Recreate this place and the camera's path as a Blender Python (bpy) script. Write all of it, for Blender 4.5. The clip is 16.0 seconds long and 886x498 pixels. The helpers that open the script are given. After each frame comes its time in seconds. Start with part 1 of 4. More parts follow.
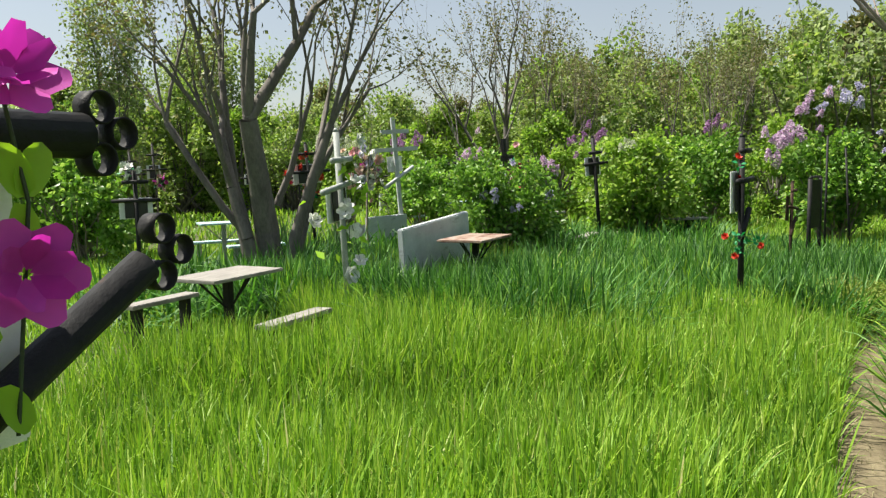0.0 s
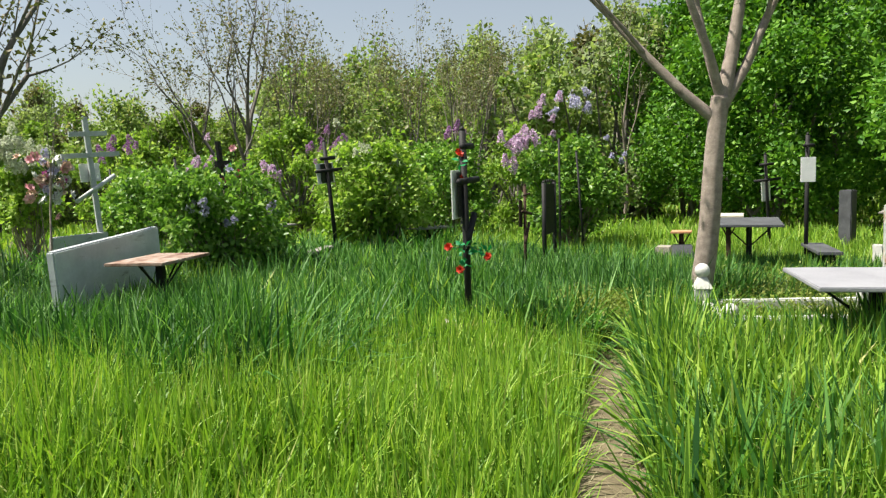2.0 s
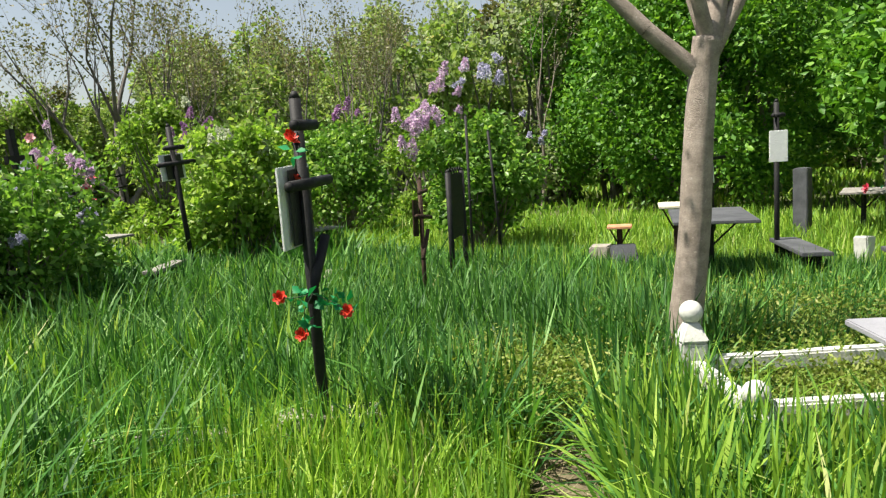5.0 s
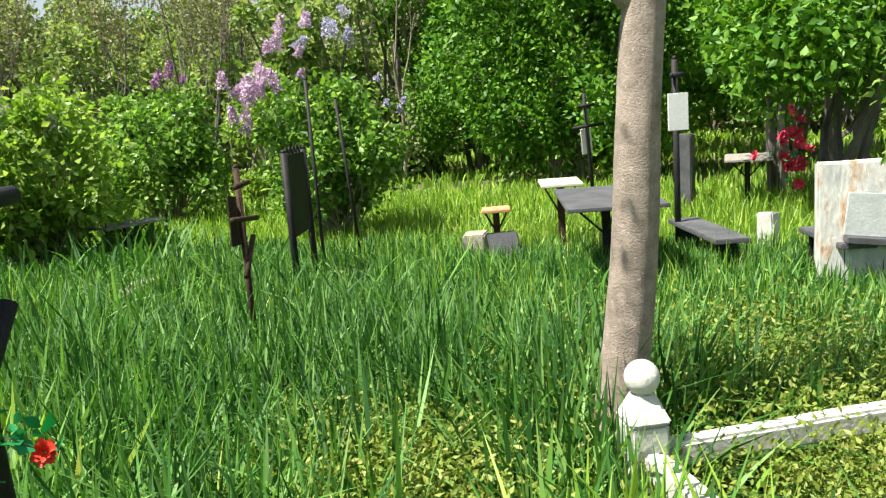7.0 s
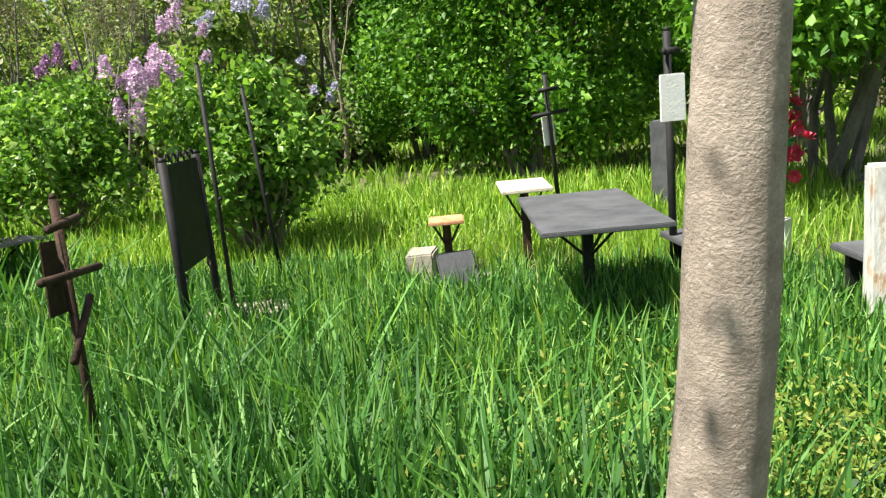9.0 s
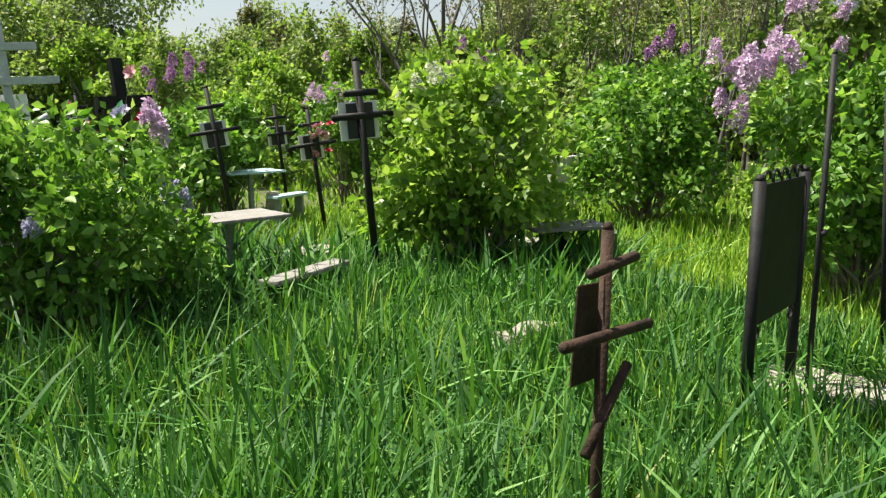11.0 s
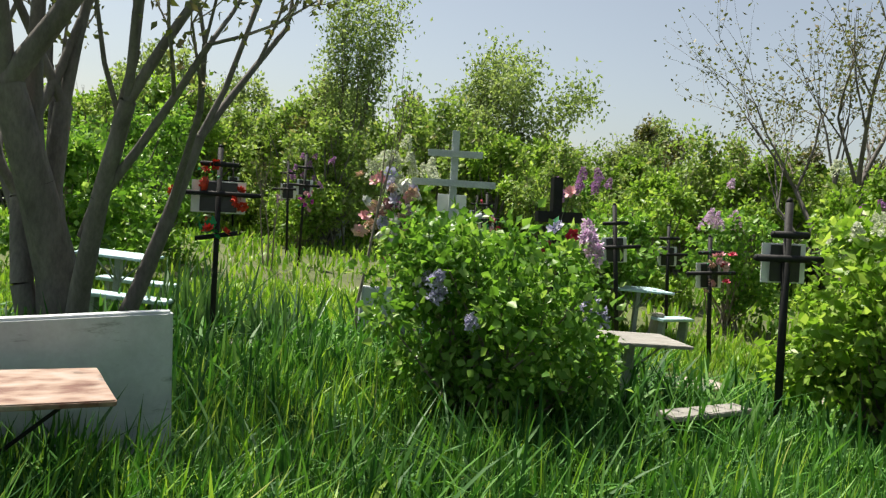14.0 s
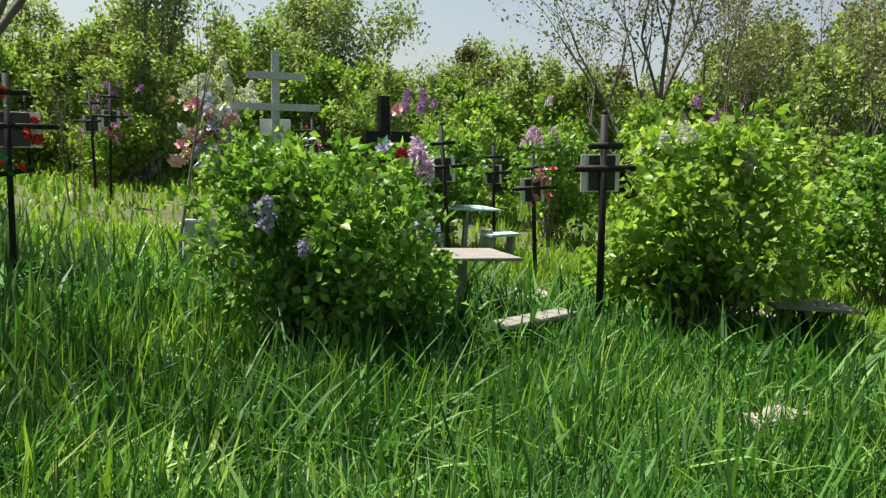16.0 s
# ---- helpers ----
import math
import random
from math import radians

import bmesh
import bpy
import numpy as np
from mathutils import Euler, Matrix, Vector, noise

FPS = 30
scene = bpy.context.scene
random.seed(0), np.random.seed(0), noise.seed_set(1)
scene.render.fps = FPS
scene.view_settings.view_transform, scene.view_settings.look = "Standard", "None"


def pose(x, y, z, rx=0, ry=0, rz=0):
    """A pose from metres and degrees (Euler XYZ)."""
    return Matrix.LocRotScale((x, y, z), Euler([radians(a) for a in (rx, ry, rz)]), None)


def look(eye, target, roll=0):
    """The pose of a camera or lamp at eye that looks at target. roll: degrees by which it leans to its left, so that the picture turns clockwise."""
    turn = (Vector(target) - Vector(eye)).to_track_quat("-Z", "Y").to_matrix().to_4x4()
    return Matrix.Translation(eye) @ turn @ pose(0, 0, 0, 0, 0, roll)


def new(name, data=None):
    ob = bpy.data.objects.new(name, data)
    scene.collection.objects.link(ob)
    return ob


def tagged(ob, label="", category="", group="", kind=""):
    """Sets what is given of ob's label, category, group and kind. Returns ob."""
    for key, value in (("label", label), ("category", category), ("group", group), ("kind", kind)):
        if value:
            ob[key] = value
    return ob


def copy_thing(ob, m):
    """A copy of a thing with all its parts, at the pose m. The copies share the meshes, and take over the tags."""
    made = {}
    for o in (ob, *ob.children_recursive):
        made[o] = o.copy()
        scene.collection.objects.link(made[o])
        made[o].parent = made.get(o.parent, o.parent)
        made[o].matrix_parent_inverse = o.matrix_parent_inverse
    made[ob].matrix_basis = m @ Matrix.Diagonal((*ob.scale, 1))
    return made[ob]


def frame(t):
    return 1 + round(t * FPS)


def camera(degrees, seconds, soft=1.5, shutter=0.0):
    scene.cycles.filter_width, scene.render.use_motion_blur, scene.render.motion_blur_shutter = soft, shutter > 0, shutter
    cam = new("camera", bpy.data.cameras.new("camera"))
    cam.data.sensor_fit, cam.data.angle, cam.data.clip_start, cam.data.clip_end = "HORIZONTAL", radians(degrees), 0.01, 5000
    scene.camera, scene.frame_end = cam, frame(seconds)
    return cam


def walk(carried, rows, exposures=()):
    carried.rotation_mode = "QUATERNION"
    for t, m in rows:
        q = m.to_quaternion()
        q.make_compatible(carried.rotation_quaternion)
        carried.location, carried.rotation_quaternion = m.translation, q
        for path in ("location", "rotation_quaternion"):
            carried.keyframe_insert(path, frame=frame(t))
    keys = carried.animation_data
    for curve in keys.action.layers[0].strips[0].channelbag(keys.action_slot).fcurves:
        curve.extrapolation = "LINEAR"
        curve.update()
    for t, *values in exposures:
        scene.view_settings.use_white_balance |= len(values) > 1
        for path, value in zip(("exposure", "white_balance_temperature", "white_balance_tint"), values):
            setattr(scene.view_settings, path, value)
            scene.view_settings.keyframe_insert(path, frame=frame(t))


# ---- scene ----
cam = camera(59.8, 16.0, soft=1.3)
PATH = [
    (0, (0.023, 0.103, 1.453), (0.225, 2.082, 1.24), -1.2),
    (0.5, (0.185, 0.382, 1.374), (0.518, 2.347, 1.21), -2.5),
    (1, (0.387, 0.565, 1.384), (0.899, 2.49, 1.214), -2.3),
    (1.5, (0.563, 0.922, 1.376), (1.294, 2.774, 1.189), -2.3),
    (2, (0.834, 1.228, 1.339), (1.616, 3.059, 1.146), -1.7),
    (2.5, (1.081, 1.539, 1.349), (1.916, 3.344, 1.14), -1.5),
    (3, (1.297, 1.852, 1.356), (2.176, 3.634, 1.12), -2.5),
    (3.5, (1.506, 2.125, 1.355), (2.363, 3.914, 1.099), -3.1),
    (4, (1.67, 2.438, 1.361), (2.583, 4.2, 1.115), -3.0),
    (4.2, (1.738, 2.578, 1.371), (2.684, 4.324, 1.132), -2.9),
    (6.3, (2.6, 3.831, 1.39), (3.609, 5.535, 1.112), -4.0),
    (6.5, (2.687, 3.946, 1.399), (3.756, 5.611, 1.107), -4.2),
    (7, (2.908, 4.237, 1.414), (4.154, 5.761, 1.062), -4.5),
    (7.5, (3.159, 4.477, 1.417), (4.407, 5.996, 1.045), -4.5),
    (8, (3.393, 4.64, 1.438), (4.693, 6.109, 1.049), -5.2),
    (8.2, (3.488, 4.712, 1.443), (4.843, 6.127, 1.042), -5.6),
    (10.3, (4.178, 6.023, 1.488), (5.051, 7.775, 1.077), -5.0),
    (10.5, (4.188, 6.089, 1.507), (4.835, 7.941, 1.116), -4.0),
    (11, (4.211, 6.18, 1.516), (4.28, 8.145, 1.151), -0.4),
    (11.5, (4.169, 6.217, 1.548), (3.94, 8.164, 1.153), 0.8),
    (12, (4.084, 6.201, 1.58), (3.684, 8.127, 1.219), 1.7),
    (12.5, (3.936, 6.161, 1.627), (3.335, 8.051, 1.367), 3.2),
    (13, (3.868, 6.113, 1.633), (3.124, 7.96, 1.453), 5.1),
    (13.5, (3.849, 6.087, 1.626), (3.058, 7.918, 1.48), 6.3),
    (14, (3.825, 6.075, 1.627), (3.004, 7.893, 1.488), 6.5),
    (14.5, (3.805, 6.077, 1.628), (2.966, 7.888, 1.49), 6.4),
    (15, (3.819, 6.089, 1.631), (3.028, 7.919, 1.48), 5.7),
    (15.5, (3.797, 6.104, 1.61), (3.176, 7.993, 1.4), 5.0),
    (16, (3.793, 6.146, 1.58), (3.407, 8.088, 1.297), 4.5),
]
walk(cam, [(t, look(eye, target, roll)) for t, eye, target, roll in PATH],
     exposures=[(0.0, 1.14), (4.2, 1.08), (6.3, 1.34), (8.2, 1.46), (10.3, 1.4), (11.5, 1.08), (12.5, 1.0), (16.0, 1.02)])

# ---- daylight: a high sun through thin haze ----
SUN_AZ, SUN_EL = (-0.95, 0.31), radians(62)
world = bpy.data.worlds.new("sky")
scene.world = world
world.use_nodes = True
wn = world.node_tree.nodes
sky = wn.new("ShaderNodeTexSky")
sky.sky_type, sky.sun_disc = "NISHITA", False
sky.sun_elevation = SUN_EL
sky.sun_rotation = math.atan2(SUN_AZ[0], SUN_AZ[1])
sky.dust_density, sky.air_density, sky.ozone_density = 1.0, 1.2, 0.8
wn["Background"].inputs[1].default_value = 0.056
haze = wn.new("ShaderNodeHueSaturation")
haze.inputs["Saturation"].default_value = 0.6
world.node_tree.links.new(sky.outputs[0], haze.inputs["Color"])
world.node_tree.links.new(haze.outputs[0], wn["Background"].inputs[0])
sun = new("sun", bpy.data.lights.new("sun", "SUN"))
sun.data.energy, sun.data.angle, sun.data.color = 5.0, radians(0.55), (1.0, 0.94, 0.82)
sun.matrix_world = look((SUN_AZ[0] * 30, SUN_AZ[1] * 30, 30 * math.tan(SUN_EL)), (0, 0, 0))


# ---- materials ----
def material(name, build):
    m = bpy.data.materials.new(name)
    m.use_nodes = True
    build(m.node_tree, m.node_tree.nodes["Principled BSDF"])
    return m


def ramp(nt, fac, stops):
    r = nt.nodes.new("ShaderNodeValToRGB")
    el = r.color_ramp.elements
    while len(el) < len(stops):
        el.new(0.5)
    for e, (p, c) in zip(el, stops):
        e.position, e.color = p, (*c, 1)
    nt.links.new(fac, r.inputs[0])
    return r.outputs[0]


def noise_tex(nt, scale, detail=4, rough=0.6, stretch=None):
    tc = nt.nodes.new("ShaderNodeTexCoord")
    n = nt.nodes.new("ShaderNodeTexNoise")
    n.inputs["Scale"].default_value, n.inputs["Detail"].default_value, n.inputs["Roughness"].default_value = scale, detail, rough
    mp = nt.nodes.new("ShaderNodeMapping")
    if stretch:
        mp.inputs["Scale"].default_value = stretch
    nt.links.new(tc.outputs["Object"], mp.inputs[0])
    nt.links.new(mp.outputs[0], n.inputs["Vector"])
    return n.outputs["Fac"]


def mix(nt, fac, a, b, mode="MIX"):
    m = nt.nodes.new("ShaderNodeMix")
    m.data_type, m.blend_type = "RGBA", mode
    for sock, v in ((m.inputs[0], fac), (m.inputs[6], a), (m.inputs[7], b)):
        if hasattr(v, "links"):
            nt.links.new(v, sock)
        else:
            sock.default_value = v if sock == m.inputs[0] else (*v, 1)
    return m.outputs[2]


def bump(nt, bsdf, h, strength, dist=0.01):
    b = nt.nodes.new("ShaderNodeBump")
    b.inputs["Strength"].default_value, b.inputs["Distance"].default_value = strength, dist
    nt.links.new(h, b.inputs["Height"])
    nt.links.new(b.outputs[0], bsdf.inputs["Normal"])


def surface(name, stops, scale=6, rough=0.7, metal=0.0, spec=0.5, fine=60, relief=0.3, stretch=None, stain=None, spread=0.35):
    """A mineral, painted or wooden surface: colours by noise, fine grain in the relief, optional stains."""
    def build(nt, b):
        big = noise_tex(nt, scale, 5, 0.65, stretch)
        col = ramp(nt, big, stops)
        small = noise_tex(nt, fine, 3, 0.7, stretch)
        col = mix(nt, spread, col, ramp(nt, small, [(0.3, (0.25, 0.25, 0.25)), (0.7, (1, 1, 1))]), "MULTIPLY")
        if stain:
            s = noise_tex(nt, stain[1], 6, 0.7, stain[3] if len(stain) > 3 else None)
            col = mix(nt, ramp(nt, s, [(stain[2], (0, 0, 0)), (min(stain[2] + 0.12, 1), (1, 1, 1))]), col, stain[0])
        nt.links.new(col, b.inputs["Base Color"])
        b.inputs["Roughness"].default_value, b.inputs["Metallic"].default_value = rough, metal
        b.inputs["Specular IOR Level"].default_value = spec
        bump(nt, b, small, relief)
    return material(name, build)


def leafy(name, stops, trans=0.35, rough=0.5, tint=None, patch=0.5):
    """Leaf or blade: each piece its own shade, patches at a larger scale, light shining through."""
    def build(nt, b):
        g = nt.nodes.new("ShaderNodeNewGeometry")
        col = ramp(nt, g.outputs["Random Per Island"], stops)
        big = noise_tex(nt, patch, 3)
        col = mix(nt, 0.55, col, ramp(nt, big, [(0.35, (0.55, 0.62, 0.6)), (0.65, (1.0, 1.0, 0.95))]), "MULTIPLY")
        nt.links.new(col, b.inputs["Base Color"])
        b.inputs["Roughness"].default_value = rough
        b.inputs["Specular IOR Level"].default_value = 0.35
        t = nt.nodes.new("ShaderNodeBsdfTranslucent")
        nt.links.new(mix(nt, 1.0, col, tint or (0.95, 1.0, 0.5), "MULTIPLY"), t.inputs[0])
        m = nt.nodes.new("ShaderNodeMixShader")
        m.inputs[0].default_value = trans
        nt.links.new(b.outputs[0], m.inputs[1])
        nt.links.new(t.outputs[0], m.inputs[2])
        nt.links.new(m.outputs[0], nt.nodes["Material Output"].inputs[0])
    return material(name, build)


GRASS = leafy("grass_blade", [(0.0, (0.09, 0.21, 0.025)), (0.35, (0.2, 0.38, 0.04)), (0.7, (0.33, 0.52, 0.06)), (0.95, (0.44, 0.6, 0.1)), (1.0, (0.52, 0.5, 0.22))], 0.42)
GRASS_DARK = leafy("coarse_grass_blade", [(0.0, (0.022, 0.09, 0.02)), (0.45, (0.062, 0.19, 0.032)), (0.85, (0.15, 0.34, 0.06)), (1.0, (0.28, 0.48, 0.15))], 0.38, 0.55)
HERB = leafy("low_herb_leaf", [(0, (0.16, 0.26, 0.03)), (0.6, (0.27, 0.34, 0.06)), (1, (0.36, 0.38, 0.1))], 0.35)
STRAW = leafy("dry_straw", [(0, (0.2, 0.17, 0.09)), (0.6, (0.38, 0.33, 0.19)), (1, (0.5, 0.45, 0.3))], 0.15)
LILAC_LEAF = leafy("lilac_leaf", [(0, (0.09, 0.21, 0.035)), (0.5, (0.19, 0.37, 0.06)), (0.85, (0.3, 0.5, 0.1)), (1, (0.48, 0.62, 0.22))], 0.5, 0.38)
BRIGHT_LEAF = leafy("young_leaf", [(0, (0.16, 0.3, 0.04)), (0.5, (0.29, 0.47, 0.07)), (1, (0.5, 0.62, 0.18))], 0.54, 0.4)
MAPLE_LEAF = leafy("maple_leaf", [(0, (0.05, 0.16, 0.014)), (0.5, (0.11, 0.28, 0.024)), (1, (0.24, 0.45, 0.05))], 0.4)
PALE_LEAF = leafy("pale_willow_leaf", [(0, (0.2, 0.27, 0.1)), (0.5, (0.31, 0.4, 0.16)), (1, (0.45, 0.52, 0.28))], 0.5)
FAR_LEAF = leafy("far_spring_leaf", [(0, (0.16, 0.26, 0.06)), (0.5, (0.27, 0.39, 0.1)), (0.9, (0.4, 0.5, 0.18)), (1, (0.46, 0.42, 0.24))], 0.5)
BUD_LEAF = leafy("budding_leaf", [(0, (0.12, 0.13, 0.05)), (0.6, (0.2, 0.22, 0.08)), (1, (0.26, 0.2, 0.11))], 0.3)
IRIS_LEAF = leafy("iris_leaf", [(0, (0.06, 0.14, 0.05)), (1, (0.13, 0.24, 0.1))], 0.25)
LILAC = leafy("lilac_blossom", [(0, (0.6, 0.4, 0.6)), (0.5, (0.74, 0.54, 0.73)), (1, (0.86, 0.76, 0.84))], 0.3, 0.6, (1.0, 0.85, 1.0))
LILAC_BLUE = leafy("blue_lilac_blossom", [(0, (0.5, 0.47, 0.64)), (1, (0.74, 0.7, 0.82))], 0.3, 0.6, (0.8, 0.8, 1.0))
LILAC_DARK = leafy("dark_lilac_blossom", [(0, (0.34, 0.17, 0.34)), (1, (0.56, 0.36, 0.55))], 0.3, 0.6, (0.9, 0.6, 1.0))
WHITE_BLOSSOM = leafy("white_blossom", [(0, (0.55, 0.58, 0.42)), (1, (0.78, 0.8, 0.68))], 0.3, 0.6, (1, 1, 0.9))
BARK = surface("grey_brown_bark", [(0.3, (0.20, 0.16, 0.13)), (0.7, (0.38, 0.32, 0.27))], 14, 0.9, fine=110, relief=0.45, stretch=(1, 1, 1.3), stain=((0.46, 0.42, 0.37), 60, 0.6))
BARK_GREY = surface("smooth_grey_bark", [(0.3, (0.10, 0.09, 0.08)), (0.7, (0.21, 0.19, 0.17))], 5, 0.85, fine=40, relief=0.5, stretch=(1, 1, 0.4))
TWIG = surface("twig_bark", [(0.3, (0.17, 0.14, 0.11)), (0.7, (0.33, 0.28, 0.23))], 3, 0.9)
SOIL = surface("soil", [(0.3, (0.05, 0.06, 0.02)), (0.55, (0.09, 0.11, 0.03)), (0.75, (0.13, 0.13, 0.05))], 1.2, 0.95, fine=30, relief=0.6)
TRAIL = surface("trodden_dry_grass", [(0.3, (0.085, 0.065, 0.035)), (0.7, (0.24, 0.2, 0.12))], 5, 0.95, fine=70, relief=0.8, stretch=(1, 1, 1))
BLACK = surface("black_paint", [(0.35, (0.012, 0.012, 0.013)), (0.7, (0.03, 0.03, 0.03))], 8, 0.62, spec=0.2, fine=90, relief=0.25, stain=((0.09, 0.05, 0.03), 14, 0.68))
RUST = surface("rusty_brown_pipe", [(0.3, (0.025, 0.016, 0.012)), (0.7, (0.085, 0.05, 0.034))], 12, 0.8, spec=0.2, fine=80, relief=0.5)
GREYPAINT = surface("grey_green_paint", [(0.3, (0.26, 0.29, 0.27)), (0.7, (0.38, 0.41, 0.39))], 7, 0.6, fine=70, relief=0.3, stain=((0.16, 0.13, 0.1), 9, 0.66))
SILVER = surface("pale_silver_paint", [(0.3, (0.46, 0.5, 0.5)), (0.7, (0.62, 0.66, 0.66))], 6, 0.5, fine=60, relief=0.2, stain=((0.3, 0.3, 0.28), 12, 0.68))
MARBLE = surface("weathered_marble", [(0.3, (0.40, 0.43, 0.45)), (0.65, (0.58, 0.61, 0.63))], 3, 0.5, fine=40, relief=0.1, spread=0.15, stain=((0.2, 0.21, 0.2), 3.5, 0.6, (1, 1, 4)))
WHITE = surface("old_white_paint", [(0.3, (0.46, 0.46, 0.42)), (0.7, (0.66, 0.66, 0.62))], 6, 0.6, fine=50, relief=0.35, spread=0.2, stain=((0.3, 0.24, 0.16), 11, 0.66))
PLAQUE = surface("white_enamel", [(0.3, (0.72, 0.73, 0.72)), (0.7, (0.84, 0.84, 0.82))], 5, 0.35, spread=0.1)
DARKPLATE = surface("dark_portrait_plate", [(0.3, (0.012, 0.012, 0.014)), (0.7, (0.03, 0.03, 0.035))], 4, 0.3)
TABLEWHITE = surface("lilac_white_tabletop", [(0.3, (0.25, 0.25, 0.28)), (0.7, (0.34, 0.34, 0.37))], 3, 0.5, spread=0.15, stain=((0.4, 0.38, 0.4), 8, 0.66))
TABLEGREY = surface("weathered_pale_wood", [(0.3, (0.2, 0.19, 0.17)), (0.7, (0.36, 0.34, 0.31))], 4, 0.8, fine=50, relief=0.5, stretch=(1, 6, 1), stain=((0.25, 0.2, 0.16), 7, 0.64))
TABLECREAM = surface("cream_tabletop", [(0.3, (0.56, 0.50, 0.38)), (0.7, (0.72, 0.66, 0.52))], 5, 0.7)
TABLERUST = surface("rusting_painted_sheet", [(0.36, (0.36, 0.32, 0.28)), (0.5, (0.32, 0.22, 0.165)), (0.64, (0.14, 0.06, 0.04))], 5, 0.75, fine=40, relief=0.4, stretch=(1, 2, 1))
TABLEBLUE = surface("pale_blue_paint", [(0.3, (0.38, 0.56, 0.62)), (0.7, (0.55, 0.70, 0.74))], 5, 0.55, stain=((0.45, 0.42, 0.36), 9, 0.66))
SLATE = surface("dark_grey_tabletop", [(0.3, (0.06, 0.063, 0.07)), (0.7, (0.12, 0.124, 0.135))], 5, 0.6, spec=0.3, fine=60, relief=0.2)
ORANGE = surface("brick_orange_board", [(0.3, (0.42, 0.17, 0.07)), (0.7, (0.62, 0.36, 0.2))], 12, 0.8)
CONCRETE = surface("concrete", [(0.3, (0.24, 0.22, 0.18)), (0.7, (0.42, 0.38, 0.32))], 5, 0.9, fine=60, relief=0.6, stain=((0.2, 0.2, 0.12), 5, 0.62))
STELE = surface("flaking_white_paint", [(0.35, (0.42, 0.44, 0.45)), (0.6, (0.74, 0.74, 0.7))], 6, 0.7, fine=40, relief=0.5, stretch=(1, 1, 0.35), stain=((0.42, 0.2, 0.06), 4.5, 0.53, (1.4, 1.4, 0.5)))
RED = surface("red_cloth_petal", [(0.3, (0.6, 0.03, 0.015)), (0.7, (0.8, 0.08, 0.03))], 30, 0.6)
CRIMSON = surface("crimson_petal", [(0.3, (0.5, 0.02, 0.06)), (0.7, (0.7, 0.05, 0.12))], 30, 0.6)
PINK = surface("pink_petal", [(0.3, (0.7, 0.3, 0.36)), (0.7, (0.8, 0.5, 0.5))], 30, 0.6)
MAGENTA = leafy("magenta_cloth_petal", [(0, (0.62, 0.05, 0.46)), (1, (0.78, 0.12, 0.62))], 0.35, 0.6, (1, 0.5, 1), 12)
PEACH = surface("peach_petal", [(0.3, (0.66, 0.42, 0.3)), (0.7, (0.78, 0.6, 0.48))], 30, 0.6)
WHITE_PETAL = surface("white_petal", [(0.3, (0.7, 0.72, 0.66)), (0.7, (0.82, 0.83, 0.8))], 30, 0.6)
EMERALD = leafy("emerald_cloth_leaf", [(0, (0.01, 0.2, 0.06)), (1, (0.03, 0.34, 0.12))], 0.3, 0.5, (0.6, 1, 0.6))
LIME = leafy("lime_cloth_leaf", [(0, (0.3, 0.55, 0.03)), (1, (0.42, 0.66, 0.06))], 0.4)
STEM = surface("dark_wire_stem", [(0.3, (0.02, 0.04, 0.015)), (0.7, (0.05, 0.07, 0.03))], 9, 0.6)


# ---- mesh helpers ----
def mesh_of(name, verts, faces, smooth=False):
    me = bpy.data.meshes.new(name)
    me.from_pydata([tuple(v) for v in verts], [], faces)
    if smooth:
        me.shade_smooth()
    me.update()
    return me


def part(name, me, mat, parent=None, label="", at=None):
    ob = new(name, me)
    if mat is not None and not me.materials:
        me.materials.append(mat)
    if parent is not None:
        ob.parent = parent
    if at is not None:
        ob.matrix_basis = at
    if label:
        ob["label"] = label
    return ob


def thing(name, at, label, category, group="", kind=""):
    ob = new(name)
    ob.empty_display_size = 0.1
    ob.matrix_basis = at
    return tagged(ob, label, category, group, kind)


def slab(name, sx, sy, sz, bevel=0.006, wear=0.0, seed=0):
    """A box with softened, slightly worn edges, base at z = 0."""
    bm = bmesh.new()
    bmesh.ops.create_cube(bm, size=1, matrix=Matrix.Diagonal((sx, sy, sz, 1)))
    bmesh.ops.translate(bm, vec=(0, 0, sz / 2), verts=bm.verts)
    if wear:
        bmesh.ops.subdivide_edges(bm, edges=bm.edges, cuts=4, use_grid_fill=True)
    bmesh.ops.bevel(bm, geom=[e for e in bm.edges if len(e.link_faces) == 2 and e.calc_face_angle() > 0.5], offset=bevel, segments=2, affect="EDGES")
    if wear:
        for v in bm.verts:
            n = noise.noise_vector(v.co * 7 + Vector((seed, 3 * seed, 0)))
            v.co += n * wear
    me = bpy.data.meshes.new(name)
    bm.to_mesh(me)
    bm.free()
    return me


def tubes(name, segs, sides=6, cap=True):
    """Joined tapered rods: (p0, p1, r0, r1) each."""
    verts, faces = [], []
    for p0, p1, r0, r1 in segs:
        p0, p1 = Vector(p0), Vector(p1)
        d = (p1 - p0).normalized()
        a = d.orthogonal().normalized()
        b = d.cross(a)
        k = len(verts)
        for p, r in ((p0, r0), (p1, r1)):
            for i in range(sides):
                w = 2 * math.pi * i / sides
                verts.append(p + (a * math.cos(w) + b * math.sin(w)) * r)
        for i in range(sides):
            j = (i + 1) % sides
            faces.append((k + i, k + j, k + sides + j, k + sides + i))
        if cap:
            faces.append(tuple(k + sides - 1 - i for i in range(sides)))
            faces.append(tuple(k + sides + i for i in range(sides)))
    return mesh_of(name, verts, faces, smooth=sides > 6)


